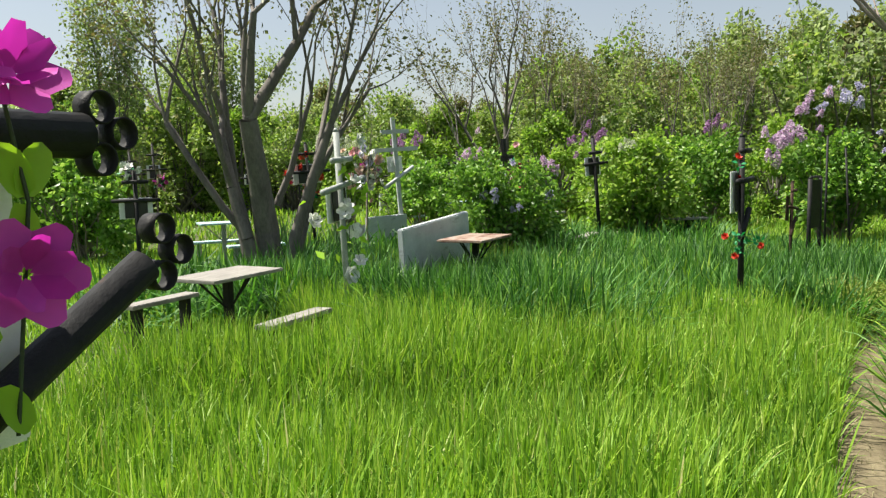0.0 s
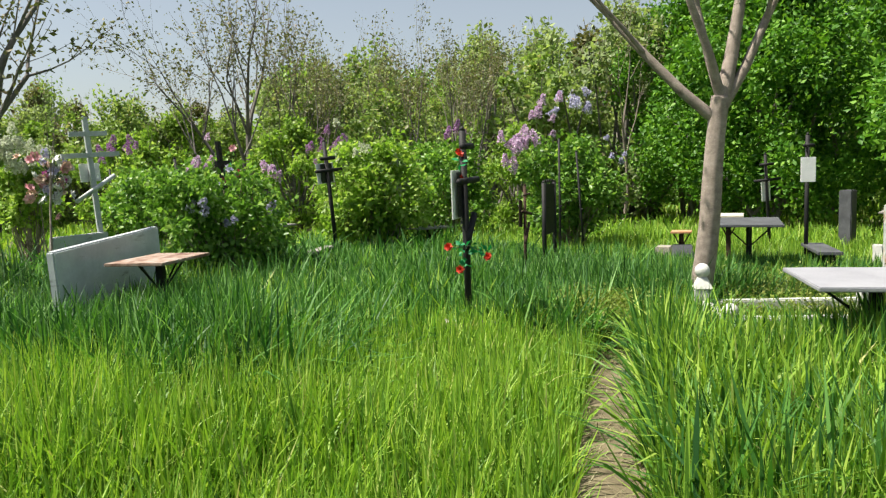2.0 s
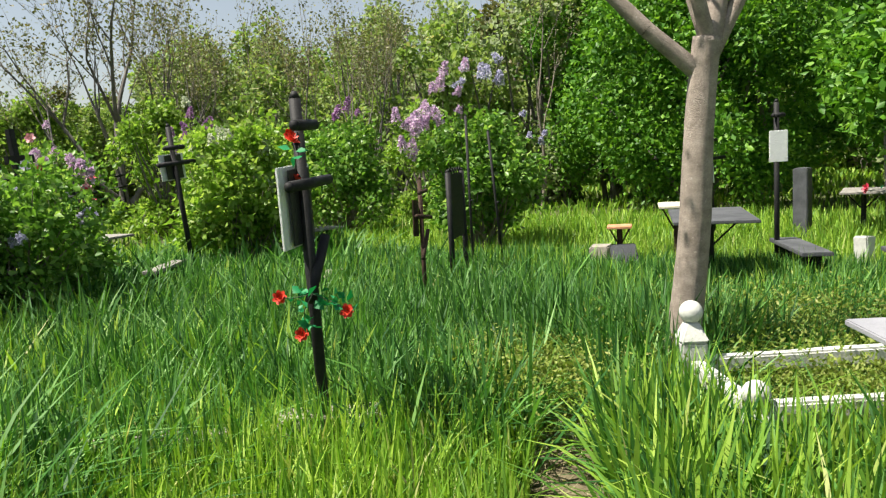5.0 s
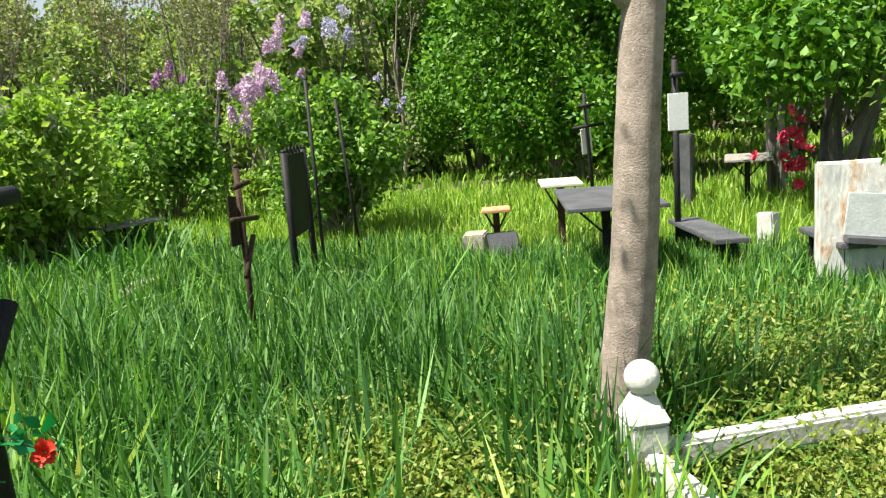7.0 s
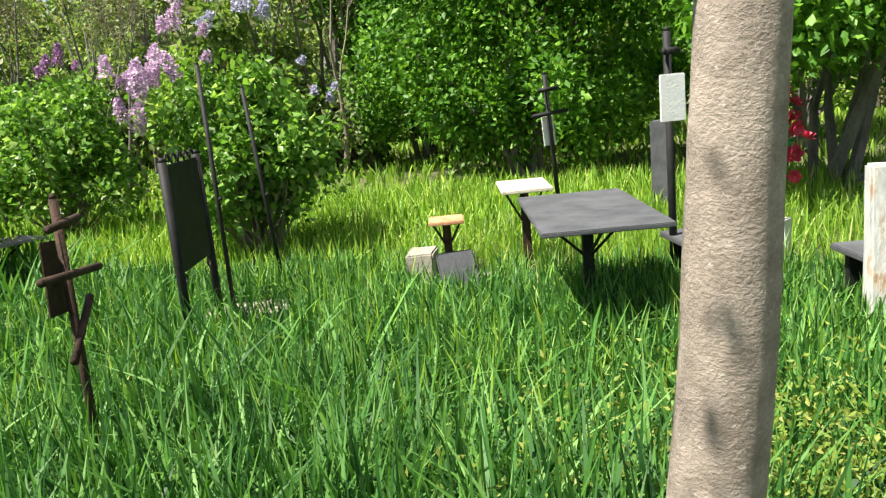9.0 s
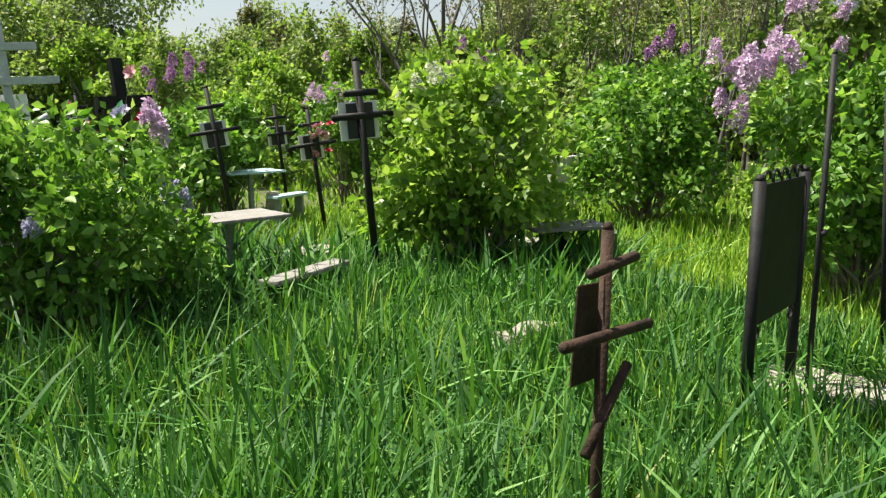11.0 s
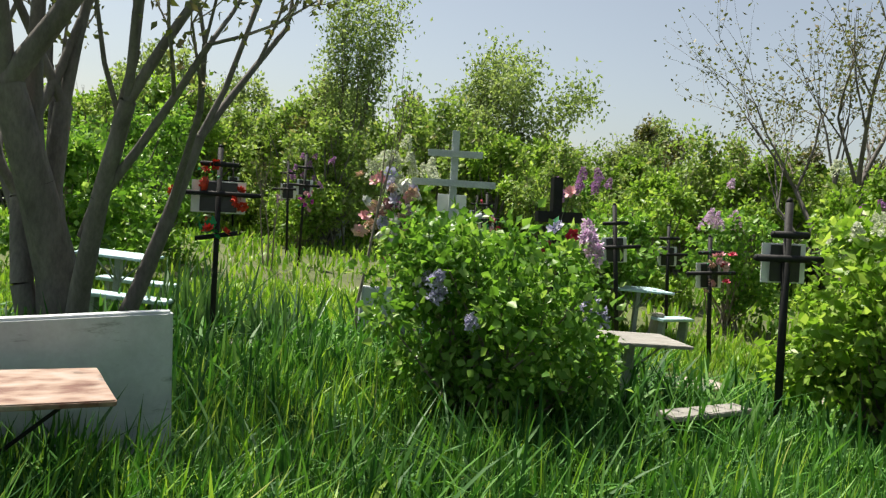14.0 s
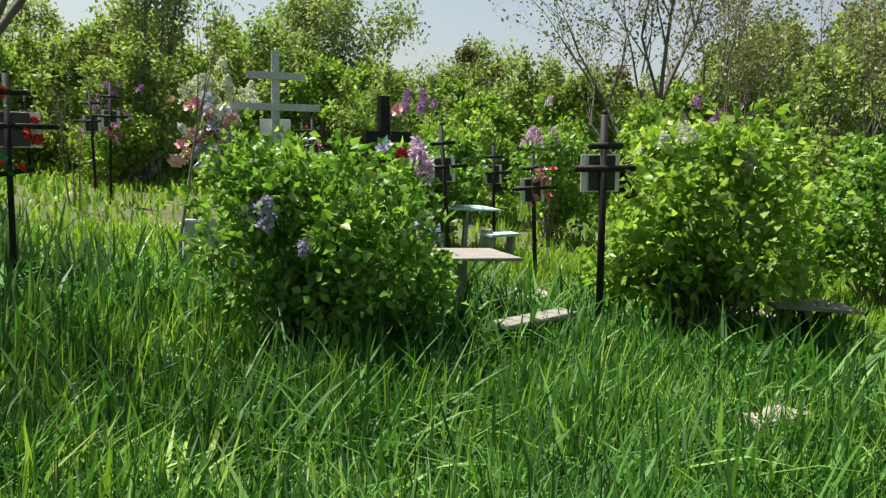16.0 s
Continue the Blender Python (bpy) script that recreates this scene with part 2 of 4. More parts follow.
def limb(name, pts, radii, sides=12, rough=0.0, seed=0):
    """One continuous tapered limb along points, with uneven bark."""
    verts, faces = [], []
    up = Vector((1, 0.2, 0))
    for k, (p, r) in enumerate(zip(pts, radii)):
        p = Vector(p)
        d = (Vector(pts[min(k + 1, len(pts) - 1)]) - Vector(pts[max(k - 1, 0)])).normalized()
        a = (up - d * up.dot(d)).normalized()
        b = d.cross(a)
        for i in range(sides):
            w = 2 * math.pi * i / sides
            n = noise.noise(Vector((math.cos(w) * 2, math.sin(w) * 2, p.z * 4 + seed)))
            n += 0.6 * noise.noise(Vector((math.cos(w) * 7, math.sin(w) * 7, p.z * 22 + seed)))
            verts.append(p + (a * math.cos(w) + b * math.sin(w)) * r * (1 + rough * n))
    for k in range(len(pts) - 1):
        for i in range(sides):
            j = (i + 1) % sides
            faces.append((k * sides + i, k * sides + j, (k + 1) * sides + j, (k + 1) * sides + i))
    faces.append(tuple(range(sides - 1, -1, -1)))
    faces.append(tuple((len(pts) - 1) * sides + i for i in range(sides)))
    return mesh_of(name, verts, faces, smooth=True)


def leaves_mesh(name, pos, size, rng, aspect=0.6, droop=0.3, outward=None):
    """Many small folded leaves in one mesh: six points each, pointed at both ends."""
    n = len(pos)
    d = rng.normal(size=(n, 3))
    if outward is not None:
        d = d * 0.75 + outward
    d[:, 2] -= droop
    d /= np.linalg.norm(d, axis=1)[:, None] + 1e-9
    s = np.cross(d, rng.normal(size=(n, 3)))
    s /= np.linalg.norm(s, axis=1)[:, None] + 1e-9
    up = np.cross(s, d)
    L = (size * rng.uniform(0.6, 1.3, n))[:, None]
    W = L * aspect * 0.5
    v = np.stack([pos, pos + d * L * 0.4 + s * W + up * W * 0.4, pos + d * L, pos + d * L * 0.4 - s * W + up * W * 0.4], 1).reshape(-1, 3)
    k = np.arange(n)[:, None] * 4
    f = np.concatenate([k + [0, 1, 2], k + [0, 2, 3]], 1).reshape(-1, 3)
    return tri_mesh(name, v, f)


def tri_mesh(name, v, f):
    me = bpy.data.meshes.new(name)
    me.vertices.add(len(v))
    me.vertices.foreach_set("co", v.astype(np.float32).ravel())
    me.loops.add(f.size)
    me.loops.foreach_set("vertex_index", f.astype(np.int32).ravel())
    me.polygons.add(len(f))
    me.polygons.foreach_set("loop_start", np.arange(0, f.size, 3, dtype=np.int32))
    me.update(calc_edges=True)
    return me


def blades_mesh(name, base, h, w, rng, lean=0.35, flop=0.25):
    """Grass blades: three segments each, bent over by their own weight, pointed."""
    n = len(base)
    az = rng.uniform(0, 2 * math.pi, n)
    d = np.stack([np.cos(az), np.sin(az), np.zeros(n)], 1)
    s = np.stack([-np.sin(az), np.cos(az), np.zeros(n)], 1)
    az2 = az + rng.normal(0, 0.6, n)
    s = np.stack([-np.sin(az2), np.cos(az2), np.zeros(n)], 1)
    ln = np.abs(rng.normal(0, lean, n))[:, None]
    fl = (rng.uniform(0, 1, n) ** 3 * flop * 3)[:, None]
    H, W = h[:, None], w[:, None]
    up = np.array([0, 0, 1.0])
    def at(t):
        return base + d * H * (ln * t + fl * t * t * 0.9) + up * H * (t - 0.45 * fl * t * t * t)
    p1, p2, p3 = at(0.4), at(0.75), at(1.0)
    v = np.stack([base - s * W * 0.4, base + s * W * 0.4, p1 - s * W * 0.5, p1 + s * W * 0.5, p2 - s * W * 0.36, p2 + s * W * 0.36, p3], 1).reshape(-1, 3)
    k = np.arange(n)[:, None] * 7
    f = np.concatenate([k + q for q in ([0, 1, 3], [0, 3, 2], [2, 3, 5], [2, 5, 4], [4, 5, 6])], 1).reshape(-1, 3)
    return tri_mesh(name, v, f)


# ---- the plan ----
TRAIL_LINE = [(-0.9, -1.6), (0.3, 0.25), (1.45, 2.0), (2.35, 3.35), (3.2, 4.6), (3.95, 5.55), (4.45, 6.2)]
ROW = 58      # the graves' rows run this way, degrees from x


def seg_dist(p, line):
    best = np.full(len(p), 1e9)
    for a, b in zip(line[:-1], line[1:]):
        a, b = np.array(a), np.array(b)
        t = np.clip(((p - a) @ (b - a)) / ((b - a) @ (b - a)), 0, 1)
        best = np.minimum(best, np.linalg.norm(p - a - t[:, None] * (b - a), axis=1))
    return best


# ground: one sheet to the horizon, finer and gently uneven near the graves
ticks = np.concatenate([[-3000, -800, -250, -90, -50], np.arange(-30, 40.1, 1.0), [60, 110, 300, 900, 3000]])
gv, gf = [], []
for yv in ticks:
    for xv in ticks:
        near = max(0.0, 1 - max(abs(xv - 4), abs(yv - 8)) / 40)
        gv.append((xv, yv, -0.03 + 0.05 * near * noise.noise(Vector((xv * 0.35, yv * 0.35, 0)))))
N = len(ticks)
for j in range(N - 1):
    for i in range(N - 1):
        gf.append((j * N + i, j * N + i + 1, (j + 1) * N + i + 1, (j + 1) * N + i))
ground = part("ground", mesh_of("ground", gv, gf, True), SOIL)
tagged(ground, "dark soil with low green growth between graves", "ground", kind="structure")

tv, tf = [], []
rng = np.random.default_rng(5)
pts = []
for (ax, ay), (bx, by) in zip(TRAIL_LINE[:-1], TRAIL_LINE[1:]):
    for k in range(12):
        pts.append((ax + (bx - ax) * k / 12, ay + (by - ay) * k / 12))
for k, (px_, py_) in enumerate(pts):
    w = 0.16 + 0.06 * noise.noise(Vector((k * 0.4, 0, 3)))
    for s in (-1, -0.4, 0.4, 1):
        tv.append((px_ + 0.83 * s * w, py_ - 0.56 * s * w, 0.035 - 0.02 * abs(s) ** 2 + 0.008 * noise.noise(Vector((k * 0.9, s * 3, 1)))))
for k in range(len(pts) - 1):
    for s in range(3):
        tf.append((k * 4 + s, k * 4 + s + 1, k * 4 + s + 5, k * 4 + s + 4))
trail = part("footpath", mesh_of("footpath", tv, tf, True), TRAIL)
tagged(trail, "narrow trodden footpath of dry flattened grass", "path", kind="structure")


# ---- things: crosses, tables, benches, stones ----
def flower(parent, at, mat, r=0.03, petals=6, name="flower"):
    """A cloth rose or lily: rings of cupped petals."""
    v, f = [], []
    for ring, (rr, tilt) in enumerate(((1.0, 0.35), (0.65, 0.9))):
        for k in range(petals):
            a = 2 * math.pi * (k + 0.5 * ring) / petals
            c, s = math.cos(a), math.sin(a)
            i = len(v)
            for u, w, z in ((0.1, 0.0, 0), (0.6, 0.42, tilt * 0.35), (1.0, 0.18, tilt * 0.8), (1.05, 0, tilt * 0.75), (1.0, -0.18, tilt * 0.8), (0.6, -0.42, tilt * 0.35), (0.62, 0, tilt * 0.25)):
                u, w = u * rr * r, w * rr * r
                v.append((c * u - s * w, s * u + c * w, z * r * 1.1))
            f += [(i, i + 6, i + 1), (i, i + 5, i + 6), (i + 1, i + 6, i + 2), (i + 6, i + 3, i + 2), (i + 6, i + 4, i + 3), (i + 6, i + 5, i + 4)]
    return part(name, mesh_of(name, v, f, True), mat, parent, at=at)


def bouquet(at, label, blooms, leaf_mat, n_leaf, spread, rng, leaf=0.06, category="artificial flowers", bloom_r=0.035, spray=None):
    """Cloth flowers tied in a bunch: each bloom, the leaves and the wire stems are parts."""
    b = thing("artificial_bouquet", at, label, category)
    segs = []
    for mat, count in blooms:
        for _ in range(count):
            p = Vector(rng.normal(size=3) * np.array(spread))
            d = Vector(rng.normal(size=3)) + Vector((0, -0.8, 0.6))
            flower(b, Matrix.Translation(p) @ d.to_track_quat("Z", "Y").to_matrix().to_4x4(), mat, bloom_r * rng.uniform(0.8, 1.2))
            segs.append((p * 0.2, p, 0.0025, 0.002))
    tagged(part("stems", tubes("stems", segs, 5), STEM, b), kind="stuff")
    if n_leaf:
        pos = rng.normal(size=(n_leaf, 3)) * np.array(spread) * 0.8
        tagged(part("leaves", leaves_mesh("cloth_leaves", pos, leaf, rng, 0.6), leaf_mat, b), kind="stuff")
    return b


def cross(x, y, h, label, rz=ROW, r=0.022, mat=None, arms=((0.9, 0.3, 0), (0.7, 0.62, 0)), foot=None, plaque=None, lean=(0, 0), pipe=True, plate=True, group="", z=0.0):
    """An orthodox grave cross of pipe or bar: post, crossbars, sloping foot bar, portrait plate on a plaque."""
    mat = mat or BLACK
    west = 4.5 if y > 10 else 0
    lean = (lean[0] - west * math.sin(radians(rz)), lean[1] - west * math.cos(radians(rz)))
    c = thing("grave_cross", pose(x, y, z, lean[0], lean[1], rz), label, "cross", group)
    if pipe:
        part("post", tubes("post", [((0, 0, -0.05), (0, 0, h), r, r), ((0, 0, h), (0, 0, h + r * 1.2), r, r * 0.4)], 12), mat, c)
    else:
        part("post", slab("post", r * 2.2, r * 1.2, h + 0.05, 0.004), mat, c, at=pose(0, 0, -0.05))
    for f, length, tilt in arms:
        zc = f * h
        if pipe:
            q = (length / 2)
            me = tubes("crossbar", [((-q, -r * 1.3, 0), (q, -r * 1.3, 0), r * 0.92, r * 0.92), ((-q - r * 0.5, -r * 1.3, 0), (-q, -r * 1.3, 0), r * 0.6, r * 0.92), ((q, -r * 1.3, 0), (q + r * 0.5, -r * 1.3, 0), r * 0.92, r * 0.6)], 12)
            part("crossbar", me, mat, c, at=pose(0, 0, zc, 0, tilt, 0))
        else:
            part("crossbar", slab("crossbar", length, r * 1.2, r * 2.0, 0.004), mat, c, at=pose(0, -r * 1.0, zc - r, 0, tilt, 0))
    if foot:
        f, length, tilt = foot
        part("foot_bar", tubes("foot_bar", [((-length / 2, -r * 1.3, 0), (length / 2, -r * 1.3, 0), r * 0.9, r * 0.9)], 12), mat, c, at=pose(0, 0, f * h, 0, tilt, 0))
    if plaque:
        f, w, hh = plaque
        p = part("plaque", slab("plaque", w, 0.012, hh, 0.003), PLAQUE, c, "white enamelled plaque", at=pose(0, r * 1.6, f * h - hh / 2))
        if plate:
            part("portrait_plate", slab("portrait_plate", w * 0.68, 0.008, hh * 0.92, 0.002), DARKPLATE, p, "plain dark oval-cornered portrait plate", at=pose(0, -r * 1.0, hh * 0.04))
    return c


def table(x, y, rz, w, d, h, mat, label, legs="single", leg_mat=None, thick=0.025, tilt=(0, 0)):
    leg_mat = leg_mat or BLACK
    t = thing("grave_table", pose(x, y, 0, 0, 0, rz), label, "table")
    part("tabletop", slab("tabletop", w, d, thick, 0.005, 0.002, x), mat, t, at=pose(0, 0, h - thick, tilt[0], tilt[1], 0))
    if legs == "single":
        part("leg", slab("leg", 0.06, 0.06, h - thick + 0.03, 0.004), leg_mat, t, at=pose(0, 0, -0.03))
        for sx, sy in ((1, 0), (-1, 0), (0, 1), (0, -1)):
            part("brace", tubes("brace", [((0.02 * sx, 0.02 * sy, h * 0.62), (w * 0.4 * sx, d * 0.42 * sy, h - thick), 0.009, 0.009)], 6), leg_mat, t)
    else:
        for sx in (-1, 1):
            for sy in (-1, 1):
                part("leg", slab("leg", 0.04, 0.04, h - thick + 0.03, 0.004), leg_mat, t, at=pose(sx * (w / 2 - 0.06), sy * (d / 2 - 0.06), -0.03))
    return t


def bench(x, y, rz, w, d, h, mat, label, leg_mat=None, tilt=0):
    leg_mat = leg_mat or BLACK
    b = thing("grave_bench", pose(x, y, 0, 0, 0, rz), label, "bench")
    part("seat", slab("seat", w, d, 0.035, 0.006, 0.003, y), mat, b, at=pose(0, 0, h - 0.035, 0, tilt, 0))
    for s in (-1, 1):
        part("leg", slab("leg", 0.05, d * 0.6, h - 0.035 + 0.03, 0.004), leg_mat, b, at=pose(s * w * 0.36, 0, -0.03))
    return b


def stone(name, x, y, rz, sx, sy, sz, mat, label, category, z=-0.02, wear=0.004, tilt=(0, 0)):
    ob = part(name, slab(name, sx, sy, sz, 0.012, wear, x + y), mat, at=pose(x, y, z, tilt[0], tilt[1], rz))
    return tagged(ob, label, category)


# ---- growing things ----
def grow(rng, p, d, length, r, depth, segs, tips, spread=0.5, up=0.15, kids=3, shrink=0.68):
    """Branches out of p along d, forking until depth runs out."""
    steps = 3
    for k in range(steps):
        d = (d + Vector(rng.normal(0, 0.09, 3)) + Vector((0, 0, up * 0.3))).normalized()
        q = p + d * (length / steps)
        r2 = r * 0.84
        segs.append((p, q, r, r2))
        p, r = q, r2
        if depth > 0 and k > 0:
            side = (d + Vector(rng.normal(0, spread, 3)) + Vector((0, 0, up))).normalized()
            grow(rng, p, side, length * shrink * rng.uniform(0.7, 1.1), r * 0.6, depth - 1, segs, tips, spread, up, kids, shrink)
        tips.append((p, d, depth))
    if depth > 0:
        for _ in range(kids - 1):
            side = (d + Vector(rng.normal(0, spread, 3)) + Vector((0, 0, up))).normalized()
            grow(rng, p, side, length * shrink * rng.uniform(0.8, 1.1), r * 0.75, depth - 1, segs, tips, spread, up, kids, shrink)


def crown_points(rng, tips, n, scatter, max_depth=1):
    t = np.array([q for q, _, dp in tips if dp <= max_depth])
    return t[rng.integers(0, len(t), n)] + rng.normal(0, scatter, (n, 3))


def tree(name, x, y, label, seed, stems, depth, n_leaf, leaf, leaf_mat, bark, scatter=0.12, spread=0.45, up=0.2, kids=3, shrink=0.68, sides=6, aspect=0.55, category="tree", group="", low=1):
    """stems: (offset, direction, length, radius) of each trunk."""
    rng = np.random.default_rng(seed)
    t = thing(name, pose(x, y, 0), label, category, group)
    tips_all = []
    for off, d, length, r in stems:
        segs, tips = [], []
        grow(rng, Vector(off), Vector(d).normalized(), length, r, depth, segs, tips, spread, up, kids, shrink)
        big = [s for s in segs if s[2] > 0.012]
        small = [s for s in segs if s[2] <= 0.012]
        part("trunk", tubes("trunk", big or segs[:3], 9, False), bark, t)
        if small:
            tagged(part("twigs", tubes("twigs", small, 4, False), TWIG, t), kind="stuff")
        tips_all += tips
    if n_leaf:
        tagged(part("crown", leaves_mesh("crown", crown_points(rng, tips_all, n_leaf, scatter, low), leaf, rng, aspect), leaf_mat, t), kind="stuff")
    return t


def cluster_mesh(name, rng, length, width, n):
    """A lilac panicle: a cone of tiny four-petalled florets."""
    t = rng.uniform(0, 1, n)
    a = rng.uniform(0, 2 * math.pi, n)
    rr = width * (1 - t * 0.8) * rng.uniform(0.6, 1.0, n)
    pos = np.stack([np.cos(a) * rr, np.sin(a) * rr, t * length], 1)
    out = np.stack([np.cos(a), np.sin(a), np.full(n, 0.3)], 1)
    return leaves_mesh(name, pos, 0.028, rng, 0.9, 0.0, out)


def bush(x, y, label, seed, rx, ry, h, n_leaf, leaf, leaf_mat, flowers=(), low=0.05, category="bush", aspect=0.7, lumps=30):
    """A many-stemmed shrub: stems from the ground, an uneven crown made of lumps with gaps, panicles on top."""
    rng = np.random.default_rng(seed)
    b = thing("lilac_bush", pose(x, y, 0), label, category)
    cen, rad = [], []
    for _ in range(lumps):
        a, q = rng.uniform(0, 2 * math.pi), rng.uniform(0, 1) ** 0.6
        z = rng.uniform(low + 0.18, 0.86)
        shape = math.sqrt(max(0.35, 1 - (2 * z - 0.95) ** 2))
        cen.append((math.cos(a) * rx * q * shape * 0.8, math.sin(a) * ry * q * shape * 0.8, z * h))
        rad.append(rng.uniform(0.13, 0.3) * min(rx, ry, h / 2))
    cen, rad = np.array(cen), np.array(rad)
    segs = []
    for c in cen:
        p0 = Vector((rng.normal(0, 0.1), rng.normal(0, 0.1), -0.03))
        mid = Vector(c) * 0.5 + Vector(rng.normal(0, 0.06, 3)) + p0 * 0.5
        segs += [(p0, mid, 0.014, 0.01), (mid, Vector(c), 0.01, 0.005)]
    tagged(part("stems", tubes("stems", segs, 6, False), TWIG, b), kind="stuff")
    k = rng.integers(0, lumps, n_leaf)
    d = rng.normal(size=(n_leaf, 3))
    d /= np.linalg.norm(d, axis=1)[:, None]
    pos = cen[k] + d * (rad[k] * rng.uniform(0.25, 1.0, n_leaf) ** 0.7 * rng.choice([1.0, 1.3, 1.9], n_leaf, p=[0.54, 0.3, 0.16]))[:, None]
    pos[:, 2] = np.maximum(pos[:, 2], 0.04)
    tagged(part("foliage", leaves_mesh("foliage", pos, leaf, rng, aspect, 0.25, d * 0.8), leaf_mat, b), kind="stuff")
    for mat, spots in flowers:
        for fx, fy, fz, size in spots:
            me = cluster_mesh("panicle", rng, size, size * 0.42, int(90 + 500 * size))
            part("panicle", me, mat, b, at=pose(fx, fy, fz, rng.uniform(-35, 35), rng.uniform(-35, 35), 0))
    return b


def spots(rng, n, cx, cy, cz, s, size=(0.12, 0.2)):
    return [(cx + rng.normal(0, s), cy + rng.normal(0, s), cz + rng.normal(0, s * 0.7), rng.uniform(*size)) for _ in range(n)]


rs = np.random.default_rng(11)

# the flowered cross beside the starting point
near = thing("grave_cross", pose(-0.425, 0.66, -0.07, 0, 0, ROW), "black pipe grave cross with ring scrolls and cloth flowers", "cross")
part("post", tubes("post", [((0, 0, -0.05), (0, 0, 1.85), 0.024, 0.024)], 14), BLACK, near)


def scroll(parent, p):
    """Three rings of flat bar in a trefoil at a bar's end."""
    v, f = [], []
    for cx, cz in ((0.0, 0.023), (0.026, -0.002), (-0.001, -0.028)):
        k = len(v)
        for i in range(20):
            a = 2 * math.pi * i / 20
            for rr in (0.0143, 0.0168):
                for yy in (-0.011, 0.011):
                    v.append((p[0] + 0.016 + cx + math.cos(a) * rr, p[1] + yy, p[2] + cz + math.sin(a) * rr))
        for i in range(20):
            a, b = k + 4 * i, k + 4 * ((i + 1) % 20)
            f += [(a, a + 1, b + 1, b), (a + 2, b + 2, b + 3, a + 3), (a, b, b + 2, a + 2), (a + 1, a + 3, b + 3, b + 1)]
    part("ring_scroll", mesh_of("ring_scroll", v, f, True), BLACK, parent)


part("crossbar", tubes("crossbar", [((-0.29, -0.03, 1.56), (0.29, -0.03, 1.56), 0.022, 0.022)], 14), BLACK, near)
scroll(near, (0.29, -0.03, 1.565))
part("foot_bar", tubes("foot_bar", [((-0.36, -0.03, 1.0), (0.355, -0.03, 1.425), 0.0195, 0.0195)], 14), BLACK, near)
scroll(near, (0.36, -0.03, 1.44))
part("plaque", slab("plaque", 0.42, 0.012, 0.3, 0.004), PLAQUE, near, "grey-white enamel plaque", at=pose(0.025, 0.005, 1.27))
bq = thing("artificial_bouquet", pose(-0.425, 0.66, -0.07, 0, 0, ROW), "magenta cloth flowers with lime leaves on wire", "artificial flowers")
for fx, fz, fr, tilt in ((0.188, 1.44, 0.047, 84), (0.185, 1.605, 0.045, 60), (0.13, 1.60, 0.048, 40)):
    flower(bq, pose(fx, -0.075, fz, tilt, 10, -20), MAGENTA, fr, 6)
part("wire_stem", tubes("wire_stem", [((0.19, -0.06, 1.59), (0.205, -0.062, 1.5), 0.002, 0.002), ((0.205, -0.062, 1.5), (0.18, -0.06, 1.3), 0.002, 0.002)], 6), STEM, bq)
for lx, lz, turn, size in ((0.2, 1.505, 62, 0.05), (0.205, 1.505, 118, 0.05), (0.195, 1.5, -85, 0.062), (0.17, 1.4, -150, 0.06), (0.15, 1.36, -110, 0.058), (0.165, 1.345, -60, 0.05)):
    rim = [(size * (0.5 - 0.5 * math.cos(math.pi * k / 6)), size * 0.3 * math.sin(math.pi * k / 6) ** 0.8) for k in range(1, 6)]
    lv = [(0, 0, 0)] + [(u, 0, 0.05 * u) for u, w in rim] + [(size * 1.06, 0, 0)] + [(u, w, 0.006) for u, w in rim] + [(u, -w, 0.006) for u, w in rim]
    lf = [(0, 1, 7), (0, 12, 1), (6, 11, 5), (6, 5, 16)] + [(k, k + 1, k + 7, k + 6) for k in range(1, 5)] + [(k, k + 11, k + 12, k + 1) for k in range(1, 5)]
    part("leaf", mesh_of("leaf", lv, lf, True), LIME, bq, at=pose(lx, -0.058, lz) @ Matrix.Rotation(radians(-turn), 4, "Y") @ Matrix.Rotation(radians(80), 4, "X"))

# crosses
GR = "orthodox grave crosses"
cA = cross(3.16, 6.22, 1.64, "black pipe grave cross with sloping foot bar and white plaque", r=0.025, arms=((0.933, 0.2, 0), (0.787, 0.4, 0)), foot=(0.567, 0.32, -48), plaque=(0.73, 0.3, 0.34), group=GR, lean=(0, -2), rz=46)
stone("grave_kerb", 2.42, 6.52, -27, 0.85, 0.1, 0.28, CONCRETE, "weathered concrete grave kerb sunk in grass", "kerb", wear=0.01)
stone("concrete_footing", 3.18, 6.22, -27, 0.46, 0.2, 0.3, CONCRETE, "weathered concrete footing hidden in grass", "footing", wear=0.012)
bouquet(pose(3.10, 6.16, 1.42, 0, 0, ROW - 20), "red cloth roses with emerald leaves on a cross", [(RED, 3)], EMERALD, 10, (0.04, 0.02, 0.06), rs, 0.055, bloom_r=0.03)
roses = thing("artificial_bouquet", pose(3.11, 6.1, 0.74, 0, 0, -33), "three red cloth roses with emerald leaves tied round a cross", "artificial flowers")
for fx, fz in ((-0.14, 0.09), (0.135, 0.02), (-0.06, -0.07)):
    for k in range(2):
        flower(roses, pose(fx, -0.02, fz, 70 - 30 * k, 12 * k, 25 * k), RED, 0.03 - 0.006 * k, 7)
    part("stem", tubes("stem", [((0, -0.03, 0.1), (fx * 0.6, -0.04, 0.06 + fz * 0.3), 0.002, 0.002), ((fx * 0.6, -0.04, 0.06 + fz * 0.3), (fx, -0.02, fz), 0.002, 0.002)], 5), STEM, roses)
